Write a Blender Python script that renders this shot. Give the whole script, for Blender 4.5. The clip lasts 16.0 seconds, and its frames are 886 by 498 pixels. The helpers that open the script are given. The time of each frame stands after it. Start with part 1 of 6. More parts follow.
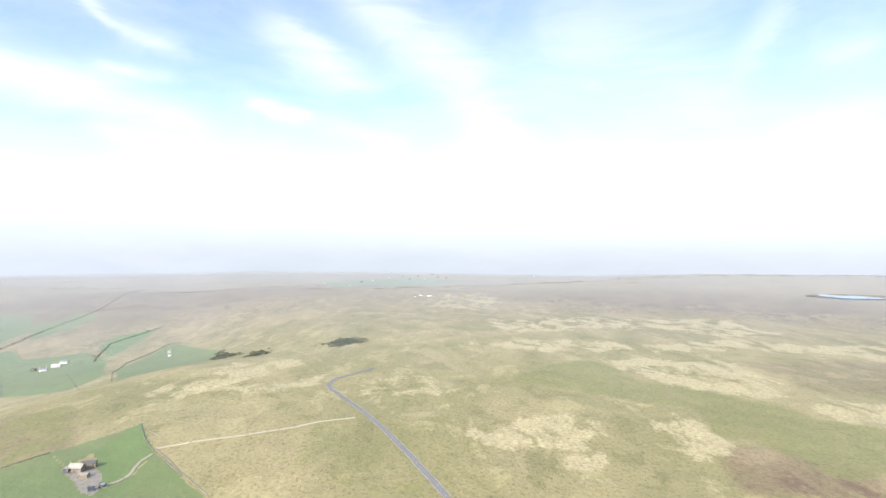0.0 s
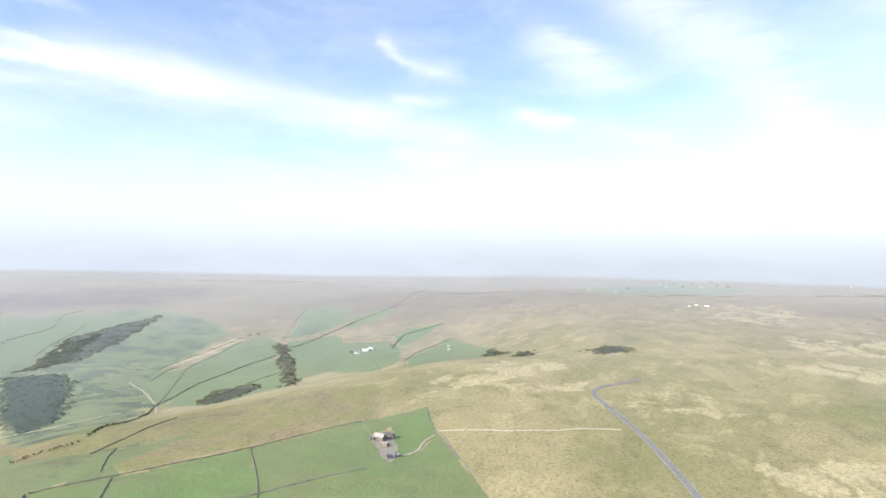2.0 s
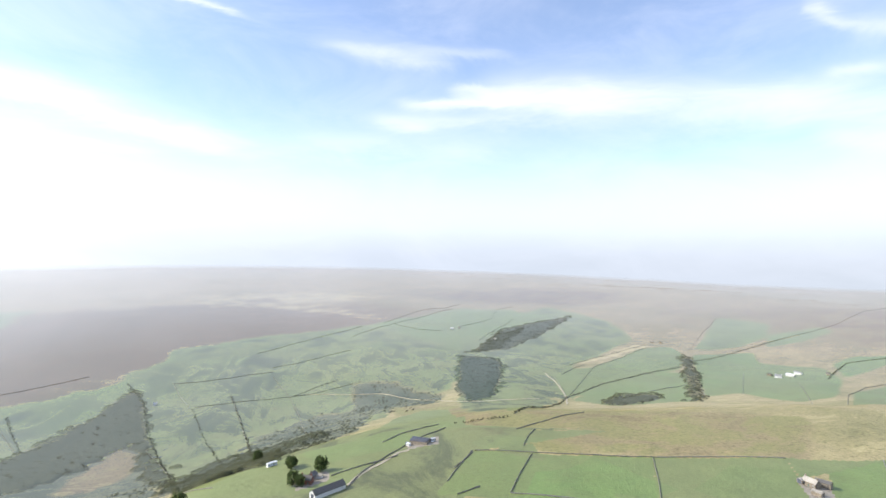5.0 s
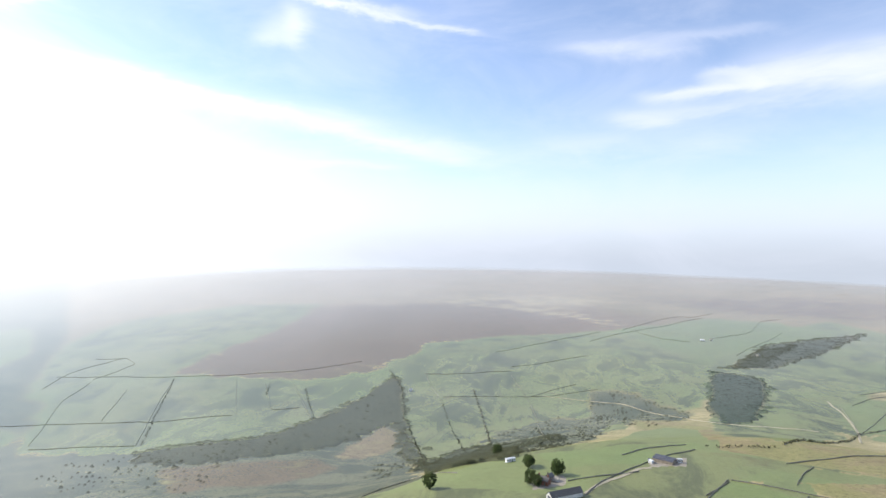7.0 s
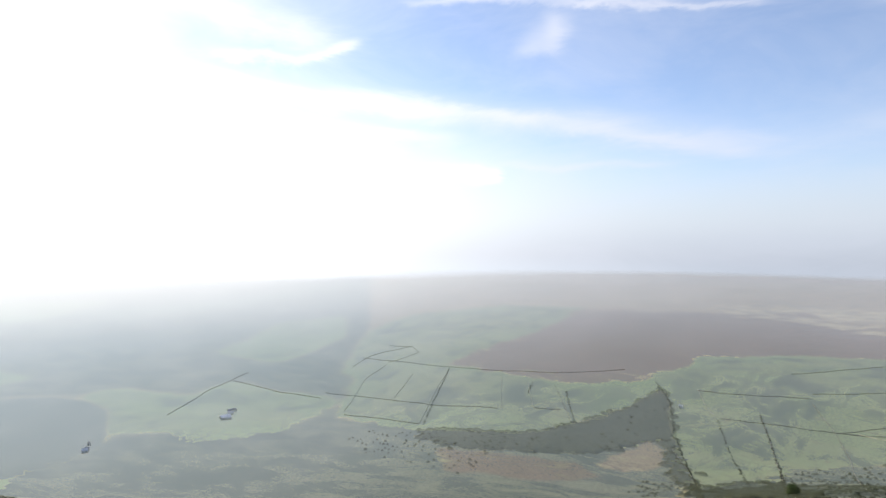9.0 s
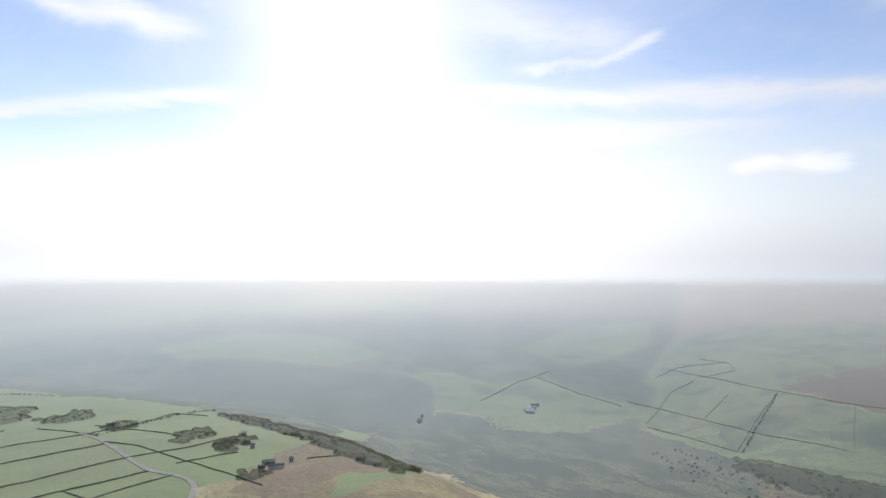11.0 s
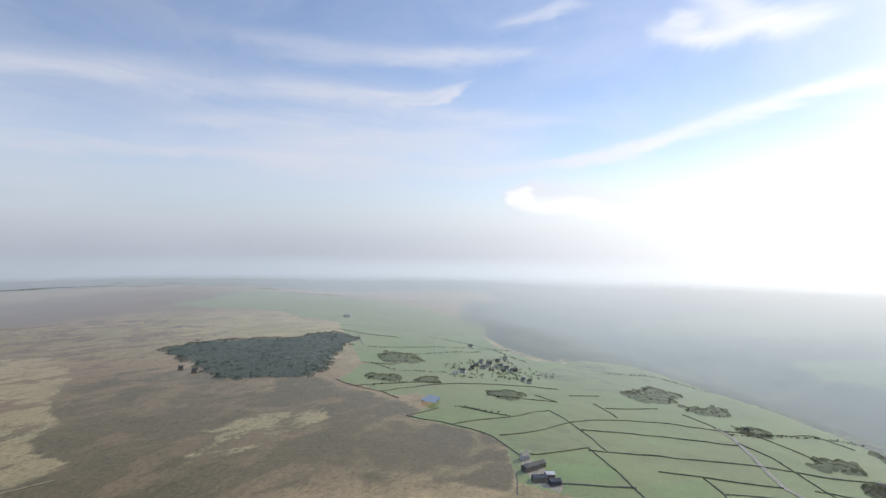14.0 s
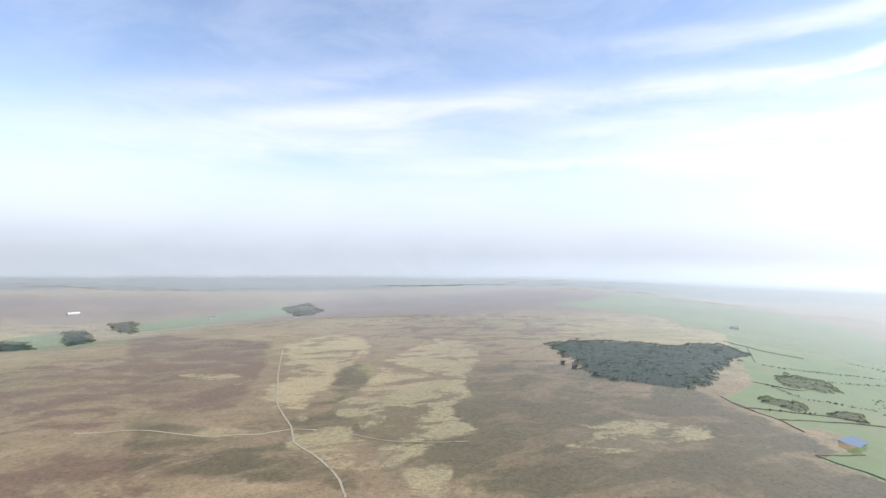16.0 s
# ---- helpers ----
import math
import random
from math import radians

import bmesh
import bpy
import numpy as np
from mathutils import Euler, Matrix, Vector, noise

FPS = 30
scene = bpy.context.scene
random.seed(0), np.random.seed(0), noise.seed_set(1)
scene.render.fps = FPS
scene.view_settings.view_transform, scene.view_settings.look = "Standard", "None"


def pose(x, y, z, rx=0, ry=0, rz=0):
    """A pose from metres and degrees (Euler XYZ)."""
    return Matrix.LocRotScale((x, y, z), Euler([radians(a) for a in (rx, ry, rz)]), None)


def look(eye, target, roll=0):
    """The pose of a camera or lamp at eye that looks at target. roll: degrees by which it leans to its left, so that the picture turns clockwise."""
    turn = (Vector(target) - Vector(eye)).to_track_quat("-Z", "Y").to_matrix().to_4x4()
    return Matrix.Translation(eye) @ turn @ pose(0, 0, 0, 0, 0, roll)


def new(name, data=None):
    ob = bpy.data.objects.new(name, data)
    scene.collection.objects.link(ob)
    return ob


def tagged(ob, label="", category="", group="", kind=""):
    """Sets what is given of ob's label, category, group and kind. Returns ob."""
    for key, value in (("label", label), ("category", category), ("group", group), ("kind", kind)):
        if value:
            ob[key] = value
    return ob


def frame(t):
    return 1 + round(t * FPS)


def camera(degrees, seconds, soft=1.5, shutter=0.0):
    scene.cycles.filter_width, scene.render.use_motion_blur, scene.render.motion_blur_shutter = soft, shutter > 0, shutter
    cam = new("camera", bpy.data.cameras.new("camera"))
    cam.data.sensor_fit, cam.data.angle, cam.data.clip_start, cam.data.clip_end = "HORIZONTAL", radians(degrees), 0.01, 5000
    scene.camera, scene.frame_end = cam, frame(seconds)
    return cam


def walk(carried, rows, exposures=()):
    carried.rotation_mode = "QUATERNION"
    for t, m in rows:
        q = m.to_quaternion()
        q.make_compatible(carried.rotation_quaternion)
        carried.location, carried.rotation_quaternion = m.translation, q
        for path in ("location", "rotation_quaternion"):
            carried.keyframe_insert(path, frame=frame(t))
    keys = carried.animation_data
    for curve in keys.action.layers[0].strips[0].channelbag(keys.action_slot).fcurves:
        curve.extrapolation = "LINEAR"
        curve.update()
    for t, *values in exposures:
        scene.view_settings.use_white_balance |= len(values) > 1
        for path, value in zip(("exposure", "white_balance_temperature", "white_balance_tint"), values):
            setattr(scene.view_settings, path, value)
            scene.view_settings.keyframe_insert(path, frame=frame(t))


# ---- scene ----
# One turn of a hovering drone: seconds, yaw, pitch, roll in degrees.
cam = camera(78.94, 16.0)
TURN = [(0, 0.00, 0.14, -0.86), (0.5, 4.66, 0.20, -0.83), (1, 11.02, 0.23, -0.77), (1.5, 18.88, 0.26, -0.72), (2, 27.54, 0.27, -0.77),
        (2.5, 35.44, 0.30, -0.75), (3, 42.36, 0.33, -0.76), (3.5, 49.27, 0.34, -0.83), (4, 56.06, 0.33, -0.84)]
TURN += [(6.5, 86.67, 0.39, -0.78), (7, 93.24, 0.38, -0.72), (7.5, 100.20, 0.38, -0.72), (8, 107.13, 0.36, -0.69),
         (8.5, 113.72, 0.35, -0.70), (9, 120.45, 0.36, -0.77)]
TURN += [(11.5, 160.46, 0.32, -0.72), (12, 170.07, 0.35, -0.70), (12.5, 180.66, 0.33, -0.74), (13, 190.71, 0.30, -0.69),
         (13.5, 201.40, 0.29, -0.70), (14, 212.49, 0.29, -0.71), (14.5, 223.10, 0.24, -0.75), (15, 232.86, 0.21, -0.75), (15.5, 242.05, 0.19, -0.71), (16, 251.02, 0.22, -0.70)]
walk(cam, [(t, pose(0, 0, 175, 90 + p, r, y)) for t, y, p, r in TURN],
     exposures=[(0, 1.04), (2, 0.95), (3.5, 0.95), (7, 0.72), (9, 0.37), (11.5, 0.0), (12.5, -0.07), (13.5, -0.03), (14, 0.07), (15, 0.36), (16, 0.71)])

# ---- light: a hazy autumn sun, thin high cloud ----
SUN_BEARING, SUN_HEIGHT = 161.0, 33.0
sun = new("sun", bpy.data.lights.new("sun", "SUN"))
sun.data.energy, sun.data.angle, sun.data.color = 3.2, radians(0.8), (1.0, 0.95, 0.86)
way = Vector((-math.sin(radians(SUN_BEARING)) * math.cos(radians(SUN_HEIGHT)), math.cos(radians(SUN_BEARING)) * math.cos(radians(SUN_HEIGHT)), math.sin(radians(SUN_HEIGHT))))
sun.matrix_world = look(way * 1000, (0, 0, 0))

world = bpy.data.worlds.new("sky")
scene.world = world
world.use_nodes = True
WN, WL = world.node_tree.nodes, world.node_tree.links
WN.clear()


def val(tree, v, socket):
    """Puts a number or another node's output into a socket."""
    if isinstance(v, (int, float)):
        socket.default_value = v
    else:
        tree.links.new(v, socket)


def calc(tree, op, a, b=0.0, c=0.0):
    n = tree.nodes.new("ShaderNodeMath")
    n.operation = op
    for i, v in enumerate((a, b, c)):
        val(tree, v, n.inputs[i])
    return n.outputs[0]


def ramp(tree, x, lo, hi, a=0.0, b=1.0, smooth=True):
    n = tree.nodes.new("ShaderNodeMapRange")
    n.interpolation_type = "SMOOTHSTEP" if smooth else "LINEAR"
    for i, v in enumerate((x, lo, hi, a, b)):
        val(tree, v, n.inputs[i])
    return n.outputs[0]


def blend(tree, f, a, b, how="MIX"):
    n = tree.nodes.new("ShaderNodeMix")
    n.data_type, n.blend_type = "RGBA", how
    val(tree, f, n.inputs[0])
    for v, s in ((a, n.inputs[6]), (b, n.inputs[7])):
        if isinstance(v, tuple):
            s.default_value = (*v[:3], 1)
        else:
            tree.links.new(v, s)
    return n.outputs[2]


def noise_at(tree, vec, scale, detail=4.0, rough=0.55, distort=0.0):
    n = tree.nodes.new("ShaderNodeTexNoise")
    n.inputs["Scale"].default_value, n.inputs["Detail"].default_value = scale, detail
    n.inputs["Roughness"].default_value, n.inputs["Distortion"].default_value = rough, distort
    tree.links.new(vec, n.inputs["Vector"])
    return n.outputs[0]


def xyz(tree, x, y, z=0.0):
    n = tree.nodes.new("ShaderNodeCombineXYZ")
    for i, v in enumerate((x, y, z)):
        val(tree, v, n.inputs[i])
    return n.outputs[0]


W = world.node_tree
sky = WN.new("ShaderNodeTexSky")
sky.sky_type, sky.sun_disc = "NISHITA", False
sky.sun_elevation, sky.sun_rotation = radians(SUN_HEIGHT), radians(-SUN_BEARING)
sky.altitude, sky.air_density, sky.dust_density, sky.ozone_density = 500, 1.0, 0.3, 1.5
coord = WN.new("ShaderNodeTexCoord")
part3 = WN.new("ShaderNodeSeparateXYZ")
WL.new(coord.outputs["Generated"], part3.inputs[0])
# bearing and height of a direction, in degrees; the seam of the bearing lies at -55
turn = WN.new("ShaderNodeVectorRotate")
turn.rotation_type = "Z_AXIS"
turn.inputs["Angle"].default_value = radians(-125)
WL.new(coord.outputs["Generated"], turn.inputs["Vector"])
part4 = WN.new("ShaderNodeSeparateXYZ")
WL.new(turn.outputs[0], part4.inputs[0])
AZ = calc(W, "MULTIPLY_ADD", calc(W, "ARCTAN2", calc(W, "MULTIPLY", part4.outputs[0], -1.0), part4.outputs[1]), 57.2958, 125.0)
EL = calc(W, "MULTIPLY", calc(W, "ARCSINE", part3.outputs[2]), 57.2958)
# wind-drawn cirrus: every streak by its bearing, height, half length, width, slope and thickness
fine = noise_at(W, xyz(W, calc(W, "MULTIPLY", AZ, 0.10), calc(W, "MULTIPLY", EL, 0.5)), 1.0, 5, 0.6, 0.8)
drift = noise_at(W, xyz(W, calc(W, "MULTIPLY", AZ, 0.07), calc(W, "MULTIPLY", EL, 0.16), 7.0), 1.0, 5, 0.62, 0.5)
WAZ = calc(W, "ADD", AZ, calc(W, "MULTIPLY", calc(W, "SUBTRACT", fine, 0.5), 3.0))
WEL = calc(W, "ADD", EL, calc(W, "MULTIPLY", calc(W, "SUBTRACT", drift, 0.5), 3.4))
PLACE = xyz(W, WAZ, WEL)
CIRRUS = [0.0]


def streak(bearing, height, half, width, slope, amount):
    k = math.cos(radians(height))
    n = WN.new("ShaderNodeVectorMath")
    n.operation = "MULTIPLY_ADD"
    WL.new(PLACE, n.inputs[0])
    n.inputs[1].default_value = (k, 1, 0)
    WL.new(xyz(W, -bearing * k, -height, CIRRUS[0]), n.inputs[2])
    g = WN.new("ShaderNodeMapping")
    g.vector_type = "TEXTURE"
    g.inputs["Rotation"].default_value, g.inputs["Scale"].default_value = (0, 0, radians(slope)), (half, width, 1)
    WL.new(n.outputs[0], g.inputs["Vector"])
    s = WN.new("ShaderNodeSeparateXYZ")
    WL.new(g.outputs[0], s.inputs[0])
    u2 = calc(W, "MULTIPLY", s.outputs[0], s.outputs[0])
    r = calc(W, "MULTIPLY_ADD", s.outputs[1], s.outputs[1], calc(W, "MULTIPLY", u2, u2))
    CIRRUS[0] = calc(W, "MULTIPLY_ADD", calc(W, "EXPONENT", calc(W, "MULTIPLY", r, -1.0)), amount, CIRRUS[0])


streak(4.7, 22.1, 7.6, 2.64, -148, 0.58)
streak(-4.3, 14.0, 6.2, 3.13, -114, 0.54)
streak(32.9, 20.5, 2.1, 0.63, -135, 0.36)
streak(28.8, 18.7, 3.1, 0.92, -170, 0.32)
streak(13.1, 18.8, 5.9, 1.61, -157, 0.32)
streak(30.0, 15.4, 3.3, 0.76, 177, 0.25)
streak(16.8, 13.5, 3.4, 0.68, -170, 0.36)
streak(8.7, 11.6, 5.0, 1.18, -167, 0.32)
streak(-18.6, 18.7, 10.5, 4.13, -156, 0.3)
streak(-30.7, 19.6, 3.8, 1.18, -59, 0.29)
streak(-37.0, 17.4, 2.3, 1.02, 169, 0.25)
streak(-35.6, 11.3, 3.9, 1.48, 167, 0.36)
streak(-14.0, 10.1, 2.0, 0.69, 177, 0.36)
streak(34.2, 21.3, 0.7, 0.36, -165, 0.4)
streak(32.8, 20.3, 1.2, 0.45, -128, 0.4)
streak(29.9, 19.1, 2.2, 0.55, -172, 0.32)
streak(16.9, 13.8, 2.5, 0.58, -169, 0.4)
streak(14.6, 20.5, 2.6, 0.72, -154, 0.32)
streak(31.7, 15.8, 1.7, 0.47, 179, 0.32)
streak(67.4, 15.4, 4.7, 0.57, 178, 0.59)
streak(65.3, 16.3, 2.5, 0.47, -176, 0.51)
streak(56.8, 15.7, 7.2, 1.33, -179, 0.77)
streak(43.9, 14.6, 10.9, 1.82, -173, 0.72)
streak(30.5, 12.6, 6.4, 1.46, -172, 0.51)
streak(74.1, 19.8, 5.2, 0.72, -176, 0.34)
streak(73.2, 13.4, 2.9, 0.68, -173, 0.42)
streak(17.2, 13.9, 2.9, 0.58, -167, 0.42)
streak(14.6, 19.4, 5.1, 2.05, -155, 0.34)
streak(73.9, 11.1, 11.6, 1.48, 179, 0.3)
streak(29.7, 10.0, 3.6, 0.89, -175, 0.42)
streak(68.0, 15.6, 5.0, 0.38, -178, 0.6)
streak(65.7, 16.9, 2.1, 0.37, -176, 0.5)
streak(58.7, 16.3, 5.3, 1.60, 180, 0.6)
streak(66.7, 13.9, 8.5, 0.67, -178, 0.4)
streak(103.0, 24.3, 4.3, 0.30, -171, 0.8)
streak(94.4, 23.0, 4.7, 0.26, -170, 0.6)
streak(110.9, 20.6, 2.4, 0.81, 177, 0.35)
streak(109.3, 22.3, 1.9, 0.88, -99, 0.35)
streak(76.1, 20.5, 5.1, 0.63, 180, 0.4)
streak(66.5, 20.2, 4.3, 0.45, -175, 0.25)
streak(115.1, 14.1, 11.0, 1.06, -176, 0.6)
streak(96.6, 11.5, 9.4, 1.28, -168, 0.5)
streak(125.1, 15.8, 6.7, 0.57, -174, 0.8)
streak(114.0, 14.4, 5.8, 0.48, -173, 0.8)
streak(103.8, 12.3, 7.2, 0.68, -170, 0.7)
streak(106.4, 9.3, 8.7, 0.40, -177, 0.45)
streak(118.9, 25.1, 4.9, 0.29, 179, 0.7)
streak(109.7, 22.3, 2.5, 1.14, 155, 0.35)
streak(94.3, 10.1, 3.9, 0.69, -168, 0.3)
streak(106.6, 24.7, 8.1, 0.34, -176, 0.5)
streak(197.6, 9.2, 2.6, 0.50, 169, 1.19)
streak(190.8, 11.0, 4.5, 0.44, 166, 0.98)
streak(181.2, 13.5, 7.6, 0.73, 168, 1.19)
streak(188.9, 6.5, 8.9, 0.51, 174, 0.84)
streak(188.8, 20.6, 2.7, 0.81, -162, 0.98)
streak(182.8, 20.3, 5.3, 0.99, 179, 1.19)
streak(135.0, 15.7, 14.1, 0.66, -177, 1.19)
streak(134.6, 15.2, 2.5, 0.48, -169, 0.7)
streak(138.2, 11.6, 11.7, 0.88, -179, 1.05)
streak(129.5, 12.4, 8.7, 0.68, -177, 0.98)
streak(139.5, 18.8, 3.9, 0.55, 177, 0.84)
streak(132.8, 20.0, 2.9, 0.41, 159, 0.84)
streak(140.9, 22.4, 8.1, 1.75, -169, 0.7)
streak(129.1, 8.6, 4.1, 0.45, -179, 0.56)
streak(122.8, 8.0, 2.1, 1.10, 160, 1.26)
streak(119.0, 8.3, 2.5, 1.30, -171, 1.12)
streak(224.8, 15.7, 7.1, 1.23, -176, 0.56)
streak(216.2, 15.2, 2.4, 0.33, 179, 0.7)
streak(212.2, 16.1, 1.9, 0.28, 157, 1.05)
streak(219.6, 12.1, 12.5, 0.88, 176, 0.59)
streak(224.7, 8.9, 7.2, 1.10, -179, 0.7)
streak(210.3, 8.9, 10.1, 0.90, 180, 0.7)
streak(198.2, 9.7, 3.7, 0.40, 169, 1.12)
streak(192.9, 11.0, 3.2, 0.49, 168, 0.98)
streak(216.3, 19.6, 12.5, 0.73, 178, 0.49)
streak(202.5, 23.6, 4.0, 0.52, 167, 0.63)
streak(188.5, 21.7, 1.5, 0.62, -164, 1.12)
streak(184.0, 21.8, 3.9, 0.97, -155, 0.84)
streak(204.1, 5.9, 2.0, 0.91, 165, 1.33)
streak(199.6, 5.9, 4.0, 1.11, -177, 1.26)
streak(191.6, 5.1, 8.1, 1.02, -179, 0.84)
streak(264.5, 13.6, 9.7, 0.97, 172, 0.45)
streak(237.5, 15.3, 20.3, 0.95, 178, 0.42)
streak(217.5, 16.0, 3.4, 0.38, -178, 0.6)
streak(212.2, 16.6, 2.3, 0.33, 164, 0.75)
streak(262.8, 10.8, 11.4, 1.18, 173, 0.5)
streak(238.2, 9.2, 16.3, 0.55, 178, 0.7)
streak(216.9, 10.9, 13.7, 1.28, 178, 0.6)
streak(230.6, 12.7, 10.7, 0.68, 176, 0.5)
streak(219.9, 20.3, 13.2, 0.63, -179, 0.4)
streak(207.9, 13.9, 8.0, 0.77, -177, 0.5)
streak(253.4, 12.8, 40.2, 2.68, 178, 0.35)
streak(257.6, 6.3, 36.6, 1.82, 178, 0.4)
streak(241.0, 9.7, 27.7, 1.49, -180, 0.4)
streak(279.9, 10.4, 12.6, 1.68, 173, 0.5)
streak(282.3, 7.2, 10.8, 1.51, 173, 0.45)
streak(253.7, 14.9, 15.6, 1.24, 174, 0.55)
streak(269.5, 16.3, 13.5, 1.13, 169, 0.3)

blue = blend(W, 1.0, sky.outputs[0], (0.137, 0.131, 0.137), "MULTIPLY")
fibre = ramp(W, fine, 0.25, 0.72, 0.55, 1.15)
cover = calc(W, "MULTIPLY", CIRRUS[0], fibre)
cover = calc(W, "ADD", cover, ramp(W, drift, 0.3, 0.8, 0.06, 0.30))
cover = calc(W, "MINIMUM", calc(W, "SUBTRACT", 1.0, calc(W, "EXPONENT", calc(W, "MULTIPLY", cover, -1.15))), 0.95)
# nearness to the sun, by bearing and all round
daz = calc(W, "DIVIDE", calc(W, "SUBTRACT", AZ, SUN_BEARING), 40.0)
near = calc(W, "EXPONENT", calc(W, "MULTIPLY", calc(W, "MULTIPLY", daz, daz), -1.0))
gap = calc(W, "DIVIDE", calc(W, "SUBTRACT", AZ, SUN_BEARING), 9.5)
halo = calc(W, "EXPONENT", calc(W, "MULTIPLY", calc(W, "MULTIPLY", gap, gap), -1.0))
cloud = blend(W, near, (0.64, 0.66, 0.75), (1.15, 1.15, 1.18))
base = blend(W, cover, blue, cloud)
# haze low down, higher and brighter under the sun
thick = calc(W, "DIVIDE", calc(W, "SUBTRACT", AZ, 143.0), 33.0)
thick = calc(W, "EXPONENT", calc(W, "MULTIPLY", calc(W, "MULTIPLY", thick, thick), -1.0))
roof_of_haze = calc(W, "MULTIPLY_ADD", thick, 12.0, 11.0)
haze = ramp(W, EL, roof_of_haze, 1.0, 0.0, 1.0)
wide = calc(W, "DIVIDE", calc(W, "SUBTRACT", AZ, SUN_BEARING), 100.0)
wide = calc(W, "EXPONENT", calc(W, "MULTIPLY", calc(W, "MULTIPLY", wide, wide), -1.0))
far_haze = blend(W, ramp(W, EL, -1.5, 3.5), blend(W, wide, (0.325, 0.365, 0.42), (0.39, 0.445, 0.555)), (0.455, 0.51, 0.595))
# below the horizon: haze colours that show through the see-through far land
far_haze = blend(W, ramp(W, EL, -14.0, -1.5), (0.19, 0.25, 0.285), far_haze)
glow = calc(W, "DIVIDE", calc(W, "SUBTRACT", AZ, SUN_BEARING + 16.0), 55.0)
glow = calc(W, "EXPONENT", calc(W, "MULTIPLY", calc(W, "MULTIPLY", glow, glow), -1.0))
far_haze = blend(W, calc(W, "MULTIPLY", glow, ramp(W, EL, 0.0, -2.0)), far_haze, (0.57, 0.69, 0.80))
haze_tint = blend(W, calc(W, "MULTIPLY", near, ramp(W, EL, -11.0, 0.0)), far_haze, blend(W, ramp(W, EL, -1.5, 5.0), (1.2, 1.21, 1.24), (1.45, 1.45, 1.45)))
base = blend(W, calc(W, "MULTIPLY", haze, 0.96), base, haze_tint)
base = blend(W, calc(W, "MULTIPLY", calc(W, "MULTIPLY", cover, haze), 0.75), base, cloud)
base = blend(W, calc(W, "MULTIPLY", halo, ramp(W, EL, -5.0, 10.0, 0.0, 0.9)), base, (1.3, 1.29, 1.27))
CIRRUS[0] = 0.0
streak(204.4, 5.5, 1.5, 0.75, 172, 1.6)
streak(200.0, 5.0, 3.6, 0.95, 176, 1.4)
streak(193.0, 4.4, 6.0, 1.1, 178, 1.0)
streak(121.5, 8.2, 1.9, 1.1, 165, 1.3)
streak(117.0, 8.4, 2.6, 1.3, -172, 1.0)
bank = ramp(W, calc(W, "MULTIPLY", CIRRUS[0], ramp(W, fine, 0.2, 0.7, 0.7, 1.2)), 0.15, 1.2, 0.0, 0.7)
base = blend(W, bank, base, (1.02, 1.02, 1.03))
back = WN.new("ShaderNodeBackground")
WL.new(base, back.inputs[0])
back.inputs[1].default_value = 1.0
outw = WN.new("ShaderNodeOutputWorld")
WL.new(back.outputs[0], outw.inputs[0])



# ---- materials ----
# imitated haze: how soon surfaces turn see-through away from the hilltop
HAZE_REACH, HAZE_POWER, HAZE_VALLEY, HAZE_SOUTH = 3900.0, 1.0, 1.35, 1.25


def material(name):
    m = bpy.data.materials.new(name)
    m.use_nodes = True
    m.node_tree.nodes.clear()
    return m


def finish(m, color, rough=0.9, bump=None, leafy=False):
    """Ends a material: a matt body made see-through with distance from the hilltop to imitate haze, sooner in the
    valleys and to the south.
    The sky's haze colour shows through; leafy stands are made to fade sooner."""
    t = m.node_tree
    body = t.nodes.new("ShaderNodeBsdfPrincipled")
    body.inputs["Roughness"].default_value = rough
    body.inputs["Specular IOR Level"].default_value = 0.12
    if isinstance(color, tuple):
        body.inputs["Base Color"].default_value = (*color, 1)
    else:
        t.links.new(color, body.inputs["Base Color"])
    if bump is not None:
        b = t.nodes.new("ShaderNodeBump")
        b.inputs["Strength"].default_value, b.inputs["Distance"].default_value = bump[1], bump[2]
        t.links.new(bump[0], b.inputs["Height"])
        t.links.new(b.outputs[0], body.inputs["Normal"])
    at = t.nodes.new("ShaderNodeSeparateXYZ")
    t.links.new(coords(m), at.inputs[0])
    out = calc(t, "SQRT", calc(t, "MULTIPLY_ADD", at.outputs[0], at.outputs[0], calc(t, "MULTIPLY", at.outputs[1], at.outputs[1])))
    reach = calc(t, "POWER", calc(t, "DIVIDE", out, HAZE_REACH), HAZE_POWER)
    low = ramp(t, at.outputs[2], -20.0, -160.0, 1.0, HAZE_VALLEY, False)
    south = ramp(t, calc(t, "DIVIDE", at.outputs[1], out), 0.0, -0.9, 1.0, HAZE_SOUTH)
    haze_fade = calc(t, "SUBTRACT", 1.0, calc(t, "EXPONENT", calc(t, "MULTIPLY", calc(t, "MULTIPLY", reach, calc(t, "MULTIPLY", low, south)), -1.0)))
    haze_fade = calc(t, "MAXIMUM", haze_fade, ramp(t, out, ramp(t, south, 1.0, HAZE_SOUTH, 3400.0, 1800.0), 4930.0, 0.0, 1.0))
    # overlapping leaf layers each fade more, so that the haze still shows
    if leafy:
        haze_fade = calc(t, "POWER", haze_fade, 0.34)
    see_through = t.nodes.new("ShaderNodeBsdfTransparent")
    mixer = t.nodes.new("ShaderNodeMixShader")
    t.links.new(haze_fade, mixer.inputs[0])
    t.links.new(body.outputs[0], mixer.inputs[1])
    t.links.new(see_through.outputs[0], mixer.inputs[2])
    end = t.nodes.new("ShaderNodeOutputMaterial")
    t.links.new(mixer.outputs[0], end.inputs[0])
    return m


def coords(m):
    n = m.node_tree.nodes.new("ShaderNodeNewGeometry")
    return n.outputs["Position"]


